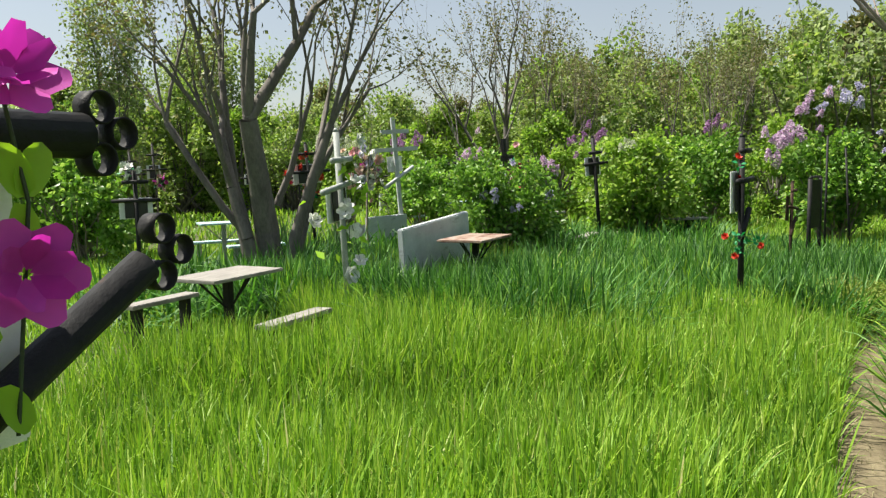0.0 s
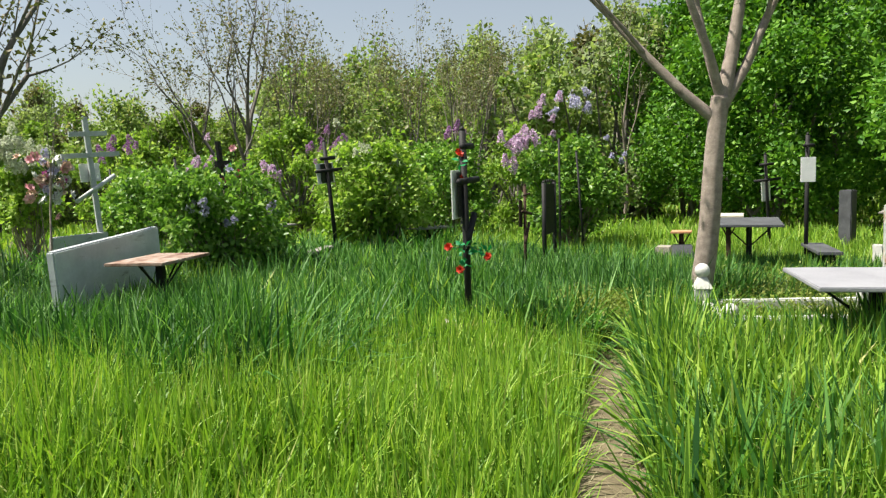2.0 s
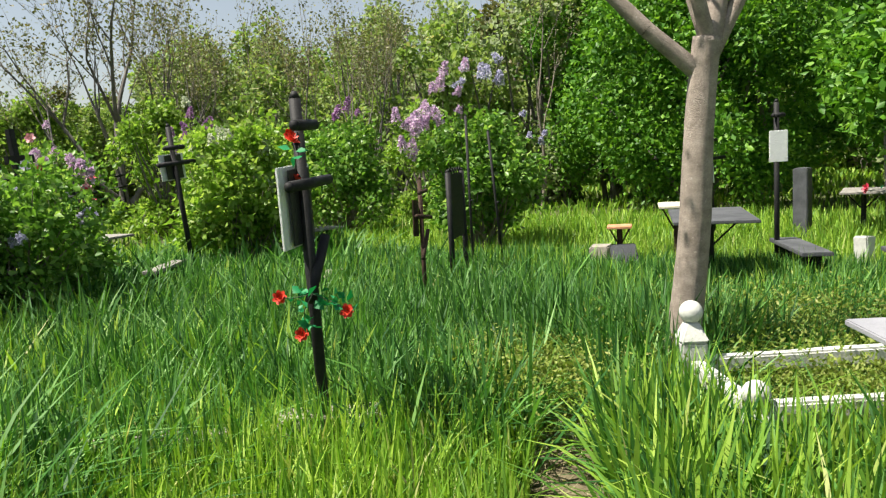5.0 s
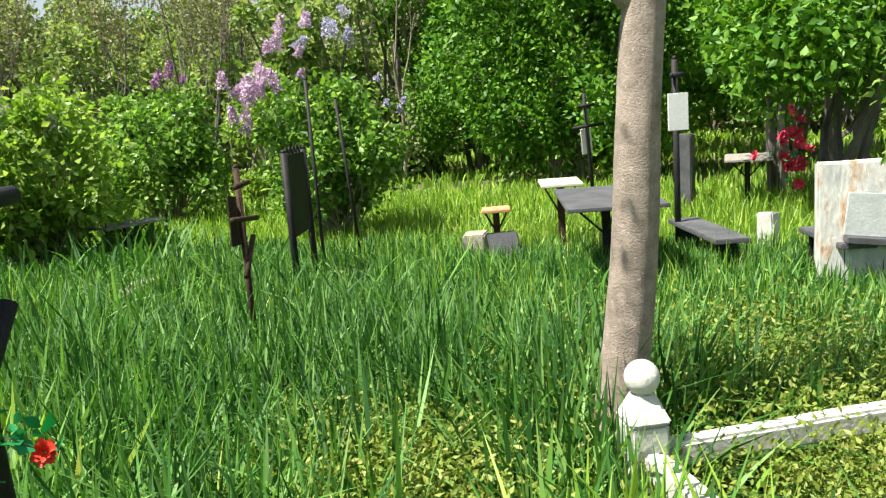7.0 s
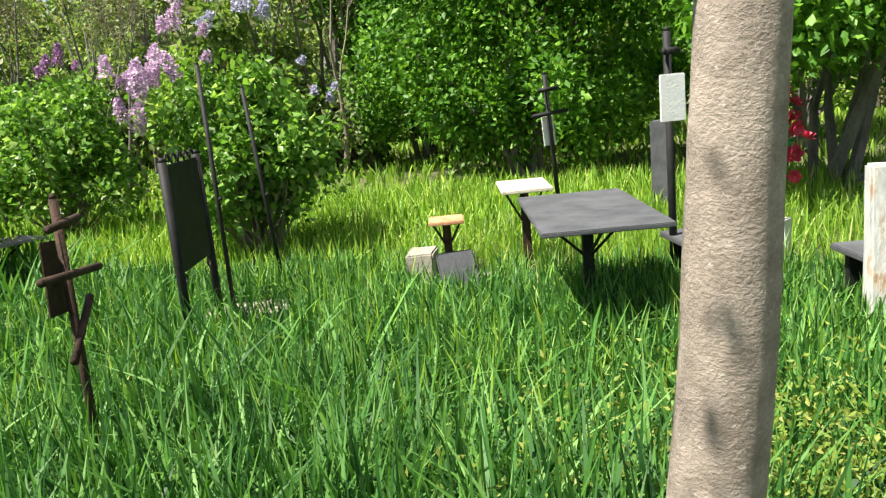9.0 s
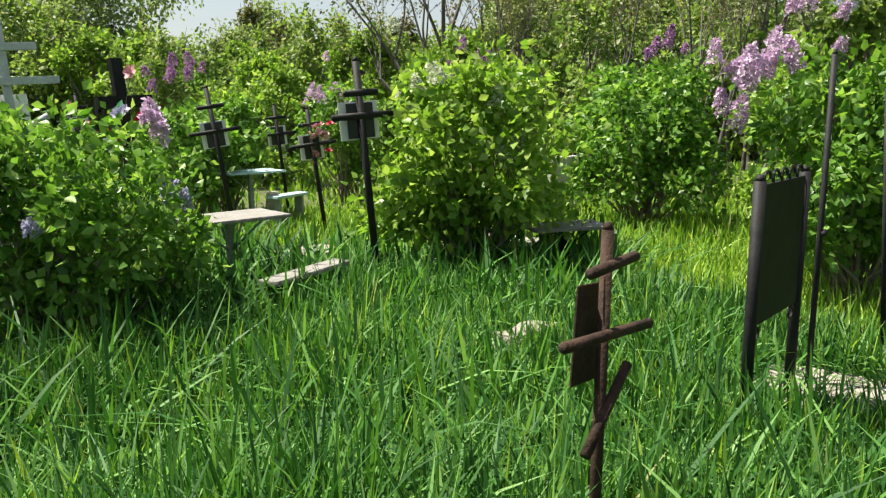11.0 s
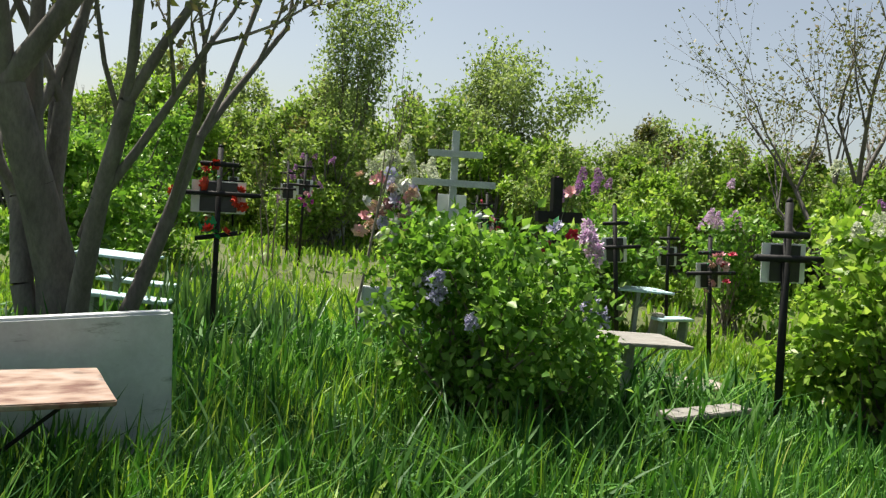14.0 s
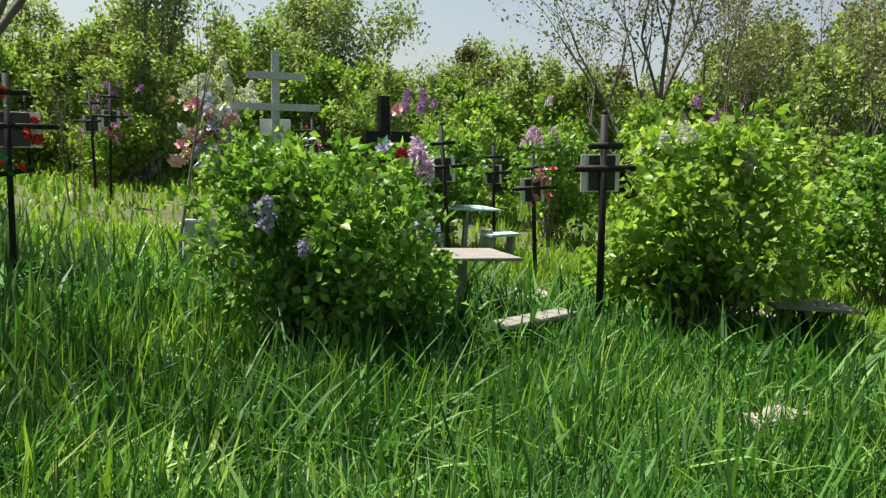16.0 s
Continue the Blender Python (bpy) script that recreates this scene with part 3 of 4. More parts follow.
rose_leaf = np.concatenate([np.random.default_rng(31 + k).normal((fx * 0.8, -0.02, fz + dz), 0.022, (9, 3)) for k, (fx, fz, dz) in enumerate(((-0.06, 0.06, 0.03), (0.135, 0.02, 0.05), (-0.05, -0.07, 0.06), (0.03, 0.05, 0.03)))])
tagged(part("leaves", leaves_mesh("cloth_leaves", rose_leaf, 0.05, np.random.default_rng(35), 0.7), EMERALD, roses), kind="stuff")
cS = cross(4.68, 8.1, 1.2, "rusty brown broken pipe cross with blank dark plate", r=0.0165, mat=RUST, arms=((0.925, 0.26, -3), (0.77, 0.5, 4)), foot=(0.6, 0.3, -40), group=GR, lean=(0, 2), rz=50)
part("plate", slab("plate", 0.17, 0.008, 0.27, 0.002), RUST, cS, "blank dark rusty plate", at=pose(0.0, 0.045, 0.78, 0, 4, 0))
cross(3.9, 12.4, 1.87, "black metal grave cross with white plaque before a bush", r=0.03, arms=((0.87, 0.26, 0), (0.775, 0.5, 0)), plaque=(0.755, 0.34, 0.3), group=GR, rz=28)
cross(2.3, 11.7, 1.86, "broad black metal grave cross behind a lilac bush", r=0.04, arms=((0.84, 0.44, 0),), pipe=False, group=GR)
cross(-0.66, 11.35, 1.82, "black grave cross with red cloth flowers and white plaque", r=0.024, arms=((0.92, 0.3, 0), (0.78, 0.7, 0)), foot=(0.58, 0.36, -10), plaque=(0.765, 0.46, 0.28), group=GR, lean=(0, 1), rz=38)
bouquet(pose(-0.8, 11.28, 1.62, 0, 0, 10), "red cloth flowers at the head of a cross", [(RED, 3)], EMERALD, 6, (0.05, 0.03, 0.06), rs, 0.05, bloom_r=0.06)
for edge in (-0.27, 0.27):
    bouquet(pose(-0.8 + edge * 0.79, 11.3 + edge * 0.62, 1.36, 0, 0, 10), "red cloth flowers at the edge of a plaque", [(RED, 3)], EMERALD, 0, (0.03, 0.03, 0.06), rs, 0.05, bloom_r=0.05)
bouquet(pose(-0.76, 11.26, 1.12, 0, 0, 10), "red cloth flower with emerald leaves below a plaque", [(RED, 3)], EMERALD, 14, (0.08, 0.04, 0.04), rs, 0.09, bloom_r=0.06)
gcx, gcy = 0.7, 13.3
cross(gcx, gcy, 2.3, "tall pale silver painted cross with grey plaque", r=0.034, mat=SILVER, arms=((0.895, 0.56, 0), (0.765, 0.86, 0)), foot=(0.56, 0.7, -28), plaque=(0.66, 0.3, 0.26), plate=False, pipe=False, group=GR, lean=(0, 1), rz=30)
bouquet(pose(gcx - 0.58, gcy - 0.3, 1.4, 0, 0, 20), "wreath of peach, white, pink and violet cloth flowers", [(PEACH, 12), (WHITE_PETAL, 20), (PINK, 9), (MAGENTA, 2), (LILAC_BLUE, 5)], IRIS_LEAF, 30, (0.16, 0.06, 0.2), rs, 0.08, "wreath", 0.07)
cross(-0.12, 6.7, 1.76, "leaning grey pipe cross with dark portrait plate", r=0.027, mat=GREYPAINT, arms=((0.87, 0.28, 0), (0.75, 0.62, -6)), plaque=(0.66, 0.3, 0.3), group=GR, lean=(0, -4))
bouquet(pose(-0.1, 6.62, 1.1, 0, 0, 0), "white and pale green cloth lilies on a grey cross", [(WHITE_PETAL, 9)], LIME, 24, (0.14, 0.06, 0.3), rs, 0.11, bloom_r=0.075)
cross(-2.55, 9.2, 1.5, "black metal grave cross with dark plate beside an old tree", r=0.024, arms=((0.9, 0.26, 0), (0.76, 0.5, 0)), plaque=(0.7, 0.36, 0.24), group=GR, rz=20)
bouquet(pose(-2.6, 9.12, 1.46, 0, 0, 10), "white cloth flowers at the head of a cross", [(WHITE_PETAL, 5)], EMERALD, 4, (0.05, 0.03, 0.05), rs, 0.05, bloom_r=0.05)
for cx, cy, ch, pl in ((2.1, 15.2, 1.75, True), (2.2, 18.3, 1.55, True), (3.1, 15.6, 1.5, True), (-5.1, 18.5, 1.95, True), (-13.6, 23.1, 1.9, True), (-7.2, 22.9, 1.7, True), (-1.5, 20.0, 1.75, True), (0.9, 21.5, 1.7, False), (-4.6, 18.2, 2.1, True), (-9.8, 22.5, 1.9, True), (4.4, 21.0, 1.5, False), (2.5, 24.5, 1.6, True), (-11.5, 20.5, 1.8, False), (-3.3, 23.5, 1.7, True)):
    cross(cx, cy, ch, "black metal grave cross with white plaque" if pl else "plain black metal grave cross", r=0.026, arms=((0.88, 0.28, 0), (0.72, 0.56, 0)), plaque=(0.7, 0.3, 0.3) if pl else None, group=GR, rz=ROW - 30, lean=(0, rs.normal(0, 2)))
for bx, by, bz, mats in ((-4.55, 18.1, 1.2, [(PINK, 6), (MAGENTA, 4)]), (-7.15, 22.8, 1.2, [(PINK, 14), (PEACH, 6)]), (3.05, 15.5, 1.2, [(PINK, 6), (CRIMSON, 3), (PEACH, 3)]), (2.25, 11.5, 1.42, [(CRIMSON, 2), (LILAC_BLUE, 3), (PINK, 2)]), (-1.5, 19.9, 1.2, [(CRIMSON, 5), (PINK, 4)])):
    bouquet(pose(bx, by, bz, 0, 0, 20), "faded pink and red cloth flowers on a cross", mats, EMERALD, 10, (0.1, 0.05, 0.12), rs, 0.06, bloom_r=0.05)
cross(8.12, 7.68, 1.66, "black post grave marker with small white plaque", r=0.024, arms=((0.93, 0.1, 0),), group=GR, rz=-20)
tagged(part("plaque", slab("plaque", 0.16, 0.014, 0.28, 0.004), PLAQUE, at=pose(8.08, 7.63, 1.13, 0, 0, -35)), "small white enamel plaque on a post", "plaque")
cross(10.2, 10.2, 1.5, "dark grave cross with small white plaque under maples", r=0.024, arms=((0.9, 0.2, 0), (0.74, 0.4, 0)), plaque=(0.62, 0.14, 0.3), plate=False, group=GR, rz=-20)
for cx, cy, ch in ((6.25, 9.95, 1.75), (6.9, 10.35, 1.6)):
    cross(cx, cy, ch, "thin black iron grave marker by the lilac", r=0.015, arms=((0.5, 0.07, 0),), group=GR, rz=ROW)

# headstones, slabs and plinths
hs = stone("headstone", 0.82, 8.36, 54.4, 1.4, 0.075, 0.95, MARBLE, "long low weathered grey marble headstone", "headstone", wear=0.0015, z=-0.06, tilt=(0, -4))
stone("headstone", 0.40, 12.95, 48, 1.0, 0.08, 0.68, MARBLE, "grey marble headstone below a silver cross", "headstone", wear=0.0015)
stone("stone_block", 1.62, 8.92, 20, 0.24, 0.2, 0.22, CONCRETE, "mossy broken pale stone block in grass", "stone", wear=0.02)
stone("grave_plinth", -0.52, 11.5, ROW, 0.7, 0.5, 0.12, CONCRETE, "flat pale concrete plinth among irises", "plinth", wear=0.01)
stone("grave_plinth", 6.2, 9.78, 50, 0.85, 0.62, 0.1, CONCRETE, "cracked pale concrete plinth under a sign", "plinth", wear=0.012)
stone("headstone", 6.37, 17.4, 40, 0.6, 0.12, 0.8, WHITE, "pale white headstone between bushes", "headstone")
stone("headstone", 0.9, 23.5, 30, 0.9, 0.1, 0.7, MARBLE, "pale grey headstone in bright grass", "headstone")
stone("headstone", -8.2, 24.5, 30, 1.1, 0.1, 0.85, MARBLE, "pale grey headstone in bright grass", "headstone")
stone("stone_block", 4.85, 10.5, 40, 0.42, 0.18, 0.26, CONCRETE, "broken pale stone edge in grass", "stone", wear=0.03)
stone("grave_kerb", 7.5, 9.05, -28, 1.2, 0.12, 0.14, CONCRETE, "pale concrete grave kerb in grass", "kerb", wear=0.01)
# added flat sheet: stands in for pale straw, no kerb or surround here
stone("grave_kerb", 3.0, 14.2, 40, 0.9, 0.5, 0.04, CONCRETE, "thin pale sheet added in place of a straw patch", "kerb", wear=0.015)
stone("concrete_slab", 4.9, 14.0, 30, 1.2, 0.9, 0.16, CONCRETE, "pale concrete slab behind a bush", "slab", wear=0.015)
stone("stone_post", 2.35, 15.9, 30, 0.13, 0.1, 0.5, CONCRETE, "leaning worn stone post", "stone", wear=0.02, tilt=(0, 8))
st = thing("stele", pose(7.95, 6.2, -0.02, 0, 0, -52), "flaking white painted stele with rust stains", "stele")
part("slab", slab("slab", 0.62, 0.1, 0.94, 0.012, 0.006, 4), STELE, st)
part("ledge", slab("ledge", 0.5, 0.1, 0.04, 0.005, 0.002, 2), SLATE, st, "grey weathered ledge", at=pose(0.08, -0.1, 0.42, 0, 6, 0))
part("plaque", slab("plaque", 0.3, 0.02, 0.27, 0.004), SILVER, st, "dull grey framed plate", at=pose(-0.02, -0.064, 0.47, 0, 6, 0))
part("base", slab("base", 0.74, 0.26, 0.12, 0.012, 0.008, 3), CONCRETE, st)
stone("stone_post", 9.0, 7.4, 0, 0.14, 0.14, 0.4, WHITE, "small whitewashed stone post in grass", "stone", wear=0.015)
stone("stone_block", 7.45, 9.32, 40, 0.3, 0.2, 0.34, CONCRETE, "pale stone block beside a small stand", "stone", wear=0.01)
stone("leaning_plate", 7.22, 8.63, -25, 0.26, 0.04, 0.5, SLATE, "dark grey plate leaning back in grass", "plate", tilt=(-28, 0), z=-0.06)
# pillar: dark slate instead of grey paint, maple shade put into its colour
stone("grey_pillar", 10.9, 9.4, 20, 0.22, 0.18, 0.95, SLATE, "grey painted pillar, colour darkened for maple shade", "pillar", wear=0.003)

# tables and benches
table(-1.0, 5.92, ROW, 0.76, 0.45, 0.7, TABLEGREY, "weathered pale wooden table on one leg")
bench(-1.66, 6.58, ROW, 0.72, 0.16, 0.42, TABLEGREY, "narrow weathered pale wooden bench")
bench(-0.48, 5.58, ROW, 0.72, 0.15, 0.42, TABLEGREY, "narrow weathered pale wooden bench")
table(1.17, 8.0, 57, 0.8, 0.5, 0.72, TABLERUST, "low table with rusting flaking painted sheet top")
table(4.73, 4.20, 55, 0.84, 0.8, 0.7, TABLEWHITE, "lilac-white painted table on one dark leg")
table(7.36, 7.78, 46, 1.28, 0.66, 0.72, SLATE, "dark grey table on one black leg")
table(8.08, 8.85, 46, 0.6, 0.36, 0.72, TABLECREAM, "cream wooden table on a brown post", leg_mat=RUST)
table(7.74, 9.34, 46, 0.3, 0.26, 0.5, ORANGE, "small brick-orange topped stand", leg_mat=RUST)
bench(7.96, 7.34, 51, 1.05, 0.24, 0.42, SLATE, "dark grey bench on black legs")
bench(8.05, 6.45, 46, 0.7, 0.22, 0.42, SLATE, "grey bench before a painted stele")
table(11.4, 8.9, 30, 0.95, 0.5, 0.62, TABLEGREY, "weathered grey table in maple shade")
table(2.78, 12.09, 40, 0.8, 0.5, 0.7, TABLEGREY, "weathered pale table on one grey leg", leg_mat=GREYPAINT)
bench(3.43, 11.57, 59, 0.85, 0.17, 0.38, TABLEGREY, "low weathered pale plank bench")
table(2.05, 16.35, 40, 0.8, 0.5, 0.7, TABLEBLUE, "pale blue painted table", leg_mat=GREYPAINT)
bench(2.57, 16.1, 60, 0.62, 0.2, 0.42, TABLEBLUE, "pale blue painted bench", leg_mat=GREYPAINT)
bench(1.3, 16.6, 50, 0.62, 0.2, 0.42, TABLEBLUE, "pale blue painted bench", leg_mat=GREYPAINT)
table(-2.0, 11.5, 20, 0.7, 0.45, 0.72, TABLEBLUE, "pale blue-white table beside a tree", leg_mat=GREYPAINT)
bench(-2.15, 11.9, 20, 0.8, 0.2, 0.42, TABLEBLUE, "pale blue-white bench beside a tree", leg_mat=GREYPAINT)
bench(-1.5, 11.15, 20, 0.8, 0.2, 0.42, TABLEBLUE, "pale blue-white bench beside a tree", leg_mat=GREYPAINT)
table(5.5, 12.72, 15, 0.72, 0.42, 0.5, TABLEGREY, "low weathered table at the edge of a bush")
table(2.0, 26.0, 20, 0.8, 0.5, 0.7, TABLEGREY, "weathered pale table in bright grass")
bouquet(pose(10.9, 8.15, 0.74, 0, 0, -30), "crimson cloth roses on a grave", [(CRIMSON, 16)], EMERALD, 10, (0.14, 0.1, 0.16), rs, 0.07, bloom_r=0.075)
bouquet(pose(8.2, 6.0, 0.95, 0, 0, -30), "violet cloth flowers on top of a stele", [(LILAC_DARK, 8), (PINK, 3)], EMERALD, 6, (0.08, 0.06, 0.06), rs, 0.07, bloom_r=0.05)

# the dark notice board
sg = thing("notice_board", pose(5.86, 9.57, 0, 0, 0, 47), "black iron board on two posts with scrolls", "board")
for s in (-1, 1):
    part("post", tubes("post", [((s * 0.31, 0, -0.05), (s * 0.31, 0, 1.2), 0.026, 0.026), ((s * 0.31, 0, 1.2), (s * 0.31, 0, 1.225), 0.026, 0.012)], 12), BLACK, sg)
part("panel", slab("panel", 0.57, 0.02, 0.62, 0.003), BLACK, sg, "dull dark sheet panel", at=pose(0, 0, 0.56))
for k in range(5):
    q = (-0.22 + 0.11 * k)
    ring = [((q + 0.04 * math.cos(a), 0, 1.2 + 0.035 * math.sin(a)), (q + 0.04 * math.cos(a + 0.45), 0, 1.2 + 0.035 * math.sin(a + 0.45)), 0.007, 0.007) for a in [0.45 * i for i in range(11)]]
    part("scroll", tubes("scroll", ring, 6), BLACK, sg)
for q in (-0.24, 0.24):
    ring = [((q + 0.03 * math.cos(a), 0, 0.52 + 0.03 * math.sin(a)), (q + 0.03 * math.cos(a + 0.45), 0, 0.52 + 0.03 * math.sin(a + 0.45)), 0.006, 0.006) for a in [0.45 * i for i in range(14)]]
    part("scroll", tubes("scroll", ring, 6), BLACK, sg)

# the white concrete grave fence with ball finials
FA, FB = Vector((4.72, 5.57, 0)), Vector((4.42, 4.98, 0))
side = Vector((0.87, -0.48, 0)) * 1.15
fence = thing("grave_fence", pose(0, 0, 0), "low whitewashed concrete grave fence with ball-topped posts", "fence")
for k, p in enumerate((FA, FB, FA + side, FB + side)):
    post = part("post", slab("post", 0.12, 0.12, 0.49 if k != 1 else 0.31, 0.01, 0.003, k), WHITE, fence, at=pose(p.x, p.y, -0.03, 0, 0, ROW))
    bm = bmesh.new()
    bmesh.ops.create_cone(bm, cap_ends=True, segments=4, radius1=0.095, radius2=0.04, depth=0.09, matrix=Matrix.Translation((0, 0, 0.535 - (0.18 if k == 1 else 0))) @ Matrix.Rotation(math.pi / 4, 4, "Z"))
    bmesh.ops.bevel(bm, geom=bm.edges[:], offset=0.008, segments=2, affect="EDGES")
    me = bpy.data.meshes.new("post_cap")
    bm.to_mesh(me)
    bm.free()
    part("post_cap", me, WHITE, post)
    if k in (0, 1):
        bm = bmesh.new()
        bmesh.ops.create_uvsphere(bm, u_segments=28, v_segments=16, radius=0.053, matrix=Matrix.Translation((0, 0, 0.622 - (0.18 if k == 1 else 0))))
        me = bpy.data.meshes.new("ball")
        bm.to_mesh(me)
        bm.free()
        me.shade_smooth()
        part("ball", me, WHITE, post)
for a, b in ((FA, FB), (FB, FB + side), (FA, FA + side)):
    d = b - a
    m = (a + b) / 2
    ang = math.degrees(math.atan2(d.y, d.x))
    part("rail", slab("rail", d.length - 0.12, 0.07, 0.08, 0.01, 0.003, ang), WHITE, fence, at=pose(m.x, m.y, 0.3, 0, 0, ang))
    part("kerb", slab("kerb", d.length - 0.12, 0.12, 0.14, 0.01, 0.004, ang), WHITE, fence, at=pose(m.x, m.y, -0.03, 0, 0, ang))
stone("concrete_slab", 4.32, 5.92, 52, 0.34, 0.22, 0.1, CONCRETE, "pale concrete slab edge at the footpath", "slab", wear=0.012)

# trees
trunkC = thing("tree", pose(4.87, 5.825, 0), "young grey-brown tree with lenticel-flecked smooth trunk", "tree")
zs = np.linspace(-0.05, 1.85, 90)
part("trunk", limb("trunk", [(0.078 * z + 0.012 * math.sin(z * 3), -0.07 * z + 0.01 * math.sin(z * 4 + 1), z) for z in zs], [0.087 - 0.012 * z + 0.03 * math.exp(-max(z, 0) * 9) for z in zs], 36, 0.035), BARK, trunkC)
rt = np.random.default_rng(21)
tips_all = []
for d, r, z0 in (((-0.66, 0.25, 0.75), 0.046, 1.66), ((0.14, 0.0, 1.0), 0.06, 1.8), ((0.5, -0.25, 0.85), 0.044, 1.74), ((-0.12, 0.4, 0.9), 0.036, 1.8), ((-0.3, 0.0, 0.95), 0.038, 1.82)):
    segs, tips = [], []
    grow(rt, Vector((0.078 * z0, -0.07 * z0, z0)), Vector(d).normalized(), 1.1, r, 3, segs, tips, 0.4, 0.25, 2, 0.72)
    part("limb", tubes("limb", segs, 7, False), BARK, trunkC)
    tips_all += tips
part("crown", leaves_mesh("crown", crown_points(rt, tips_all, 900, 0.06, 0), 0.05, rt, 0.5), BUD_LEAF, trunkC)

tree("tree", -1.2, 10.3, "old multi-stemmed grey tree with sparse young leaves", 8,
     [((0.0, 0, -0.05), (0.12, 0, 1), 2.2, 0.19), ((-0.2, 0.1, -0.05), (-0.35, 0.1, 1), 2.1, 0.12), ((0.16, -0.1, -0.05), (0.22, -0.12, 1), 2.2, 0.09), ((-0.1, -0.14, -0.05), (-0.2, -0.3, 1), 2.0, 0.1), ((0.2, 0.15, -0.05), (0.24, 0.2, 1), 2.0, 0.08), ((0.1, 0.0, 1.0), (0.55, -0.15, 0.85), 1.5, 0.05), ((-0.2, 0.0, 0.5), (-0.75, 0.1, 0.8), 1.9, 0.06)],
     3, 4200, 0.07, BUD_LEAF, BARK_GREY, 0.07, 0.42, 0.25, 2, 0.74)
bare = tree("tree", 5.0, 26.5, "bare spreading tree with thin upswept branches", 9,
     [((0, 0, -0.05), (0.05, 0, 1), 2.1, 0.1), ((0.06, 0, 0.2), (0.4, 0.1, 0.9), 2.0, 0.06), ((-0.06, 0, 0.2), (-0.4, 0.1, 0.9), 2.1, 0.06), ((0, 0.05, 0.3), (-0.2, -0.4, 0.9), 1.9, 0.05), ((0, 0.05, 0.3), (0.65, -0.2, 0.75), 1.8, 0.045), ((0, 0.02, 0.4), (-0.62, -0.1, 0.75), 1.7, 0.04)],
     3, 4200, 0.08, BUD_LEAF, BARK_GREY, 0.08, 0.42, 0.22, 3, 0.76)
bare.scale = (1.45, 1.45, 1.35)
for tx, ty, sd, lab in ((8.6, 18.6, 10, "leafless brown thicket tree with many thin stems"), (10.4, 20.6, 12, "leafless brown thicket tree with many thin stems"), (6.4, 21.0, 13, "leafless brown thicket tree with many thin stems")):
    tree("tree", tx, ty, lab, sd, [((q * 0.18, 0, -0.05), (q * 0.22, rs.normal(0, 0.15), 1), 2.0, 0.045) for q in (-2, -1, 0, 1, 2)], 3, 3000, 0.07, BUD_LEAF, BARK_GREY, 0.12, 0.3, 0.35, 2, 0.74)
tree("tree", 12.6, 17.2, "slender pale young tree with sparse leaves", 14, [((0, 0, -0.05), (0.05, 0, 1), 2.4, 0.05)], 3, 700, 0.06, BUD_LEAF, BARK, 0.08, 0.35, 0.4, 2, 0.7)
tree("tree", -4.4, 17.0, "thin bare sapling with upright twigs", 15, [((q * 0.08, 0, -0.05), (q * 0.04, 0, 1), 1.1, 0.016) for q in (-1, 0, 1)], 2, 150, 0.05, BUD_LEAF, BARK, 0.05, 0.2, 0.5, 2, 0.7)
shrub = tree("tree", 7.7, 5.75, "straggling young lilac with bare twigs and violet blossom", 17, [((q * 0.1, 0, -0.05), (q * 0.15, 0.1 * q, 1), 0.85, 0.012) for q in (-1, 0, 1, 2)], 2, 520, 0.06, LILAC_LEAF, TWIG, 0.08, 0.3, 0.4, 2, 0.7)
for fx, fy, fz in ((0.1, 0.1, 1.66), (0.2, 0.05, 1.75), (0.02, 0.0, 1.58), (0.25, 0.12, 1.6), (0.35, 0.1, 1.42)):
    part("panicle", cluster_mesh("panicle", np.random.default_rng(int(fz * 100)), 0.15, 0.06, 150), LILAC_DARK, shrub, at=pose(fx, fy, fz, 20, -15, 0))
tree("tree", 0.1, 12.5, "slim upright sapling with small leaves", 16, [((0, 0, -0.05), (-0.02, 0, 1), 1.6, 0.02)], 2, 260, 0.05, FAR_LEAF, BARK, 0.1, 0.2, 0.5, 2, 0.6)

# shrubs
bush(4.75, 13.05, "rounded white lilac bush with bright young leaves", 40, 1.2, 1.1, 2.05, 9500, 0.092, BRIGHT_LEAF, [(WHITE_BLOSSOM, spots(rs, 7, -0.5, -0.5, 1.6, 0.2) + spots(rs, 5, 0.1, -0.6, 1.2, 0.35))], lumps=58)
bush(6.9, 15.2, "dense green lilac bush with dark buds on top", 41, 1.1, 1.0, 2.15, 8500, 0.085, LILAC_LEAF, [(LILAC_DARK, spots(rs, 6, 0.1, -0.2, 2.05, 0.16, (0.1, 0.16)))], lumps=58)
bush(7.5, 11.7, "lilac bush with mauve blossom leaning to one side", 42, 0.95, 0.9, 2.0, 8500, 0.085, LILAC_LEAF,
     [(LILAC, spots(rs, 14, -0.8, 0.05, 1.75, 0.13) + spots(rs, 9, -0.42, 0.1, 2.08, 0.16) + spots(rs, 4, -1.02, 0.1, 1.48, 0.07)), (LILAC_BLUE, spots(rs, 8, 0.15, 0.2, 2.25, 0.2) + spots(rs, 4, 0.9, 0.2, 1.5, 0.2, (0.07, 0.1)))], lumps=58)
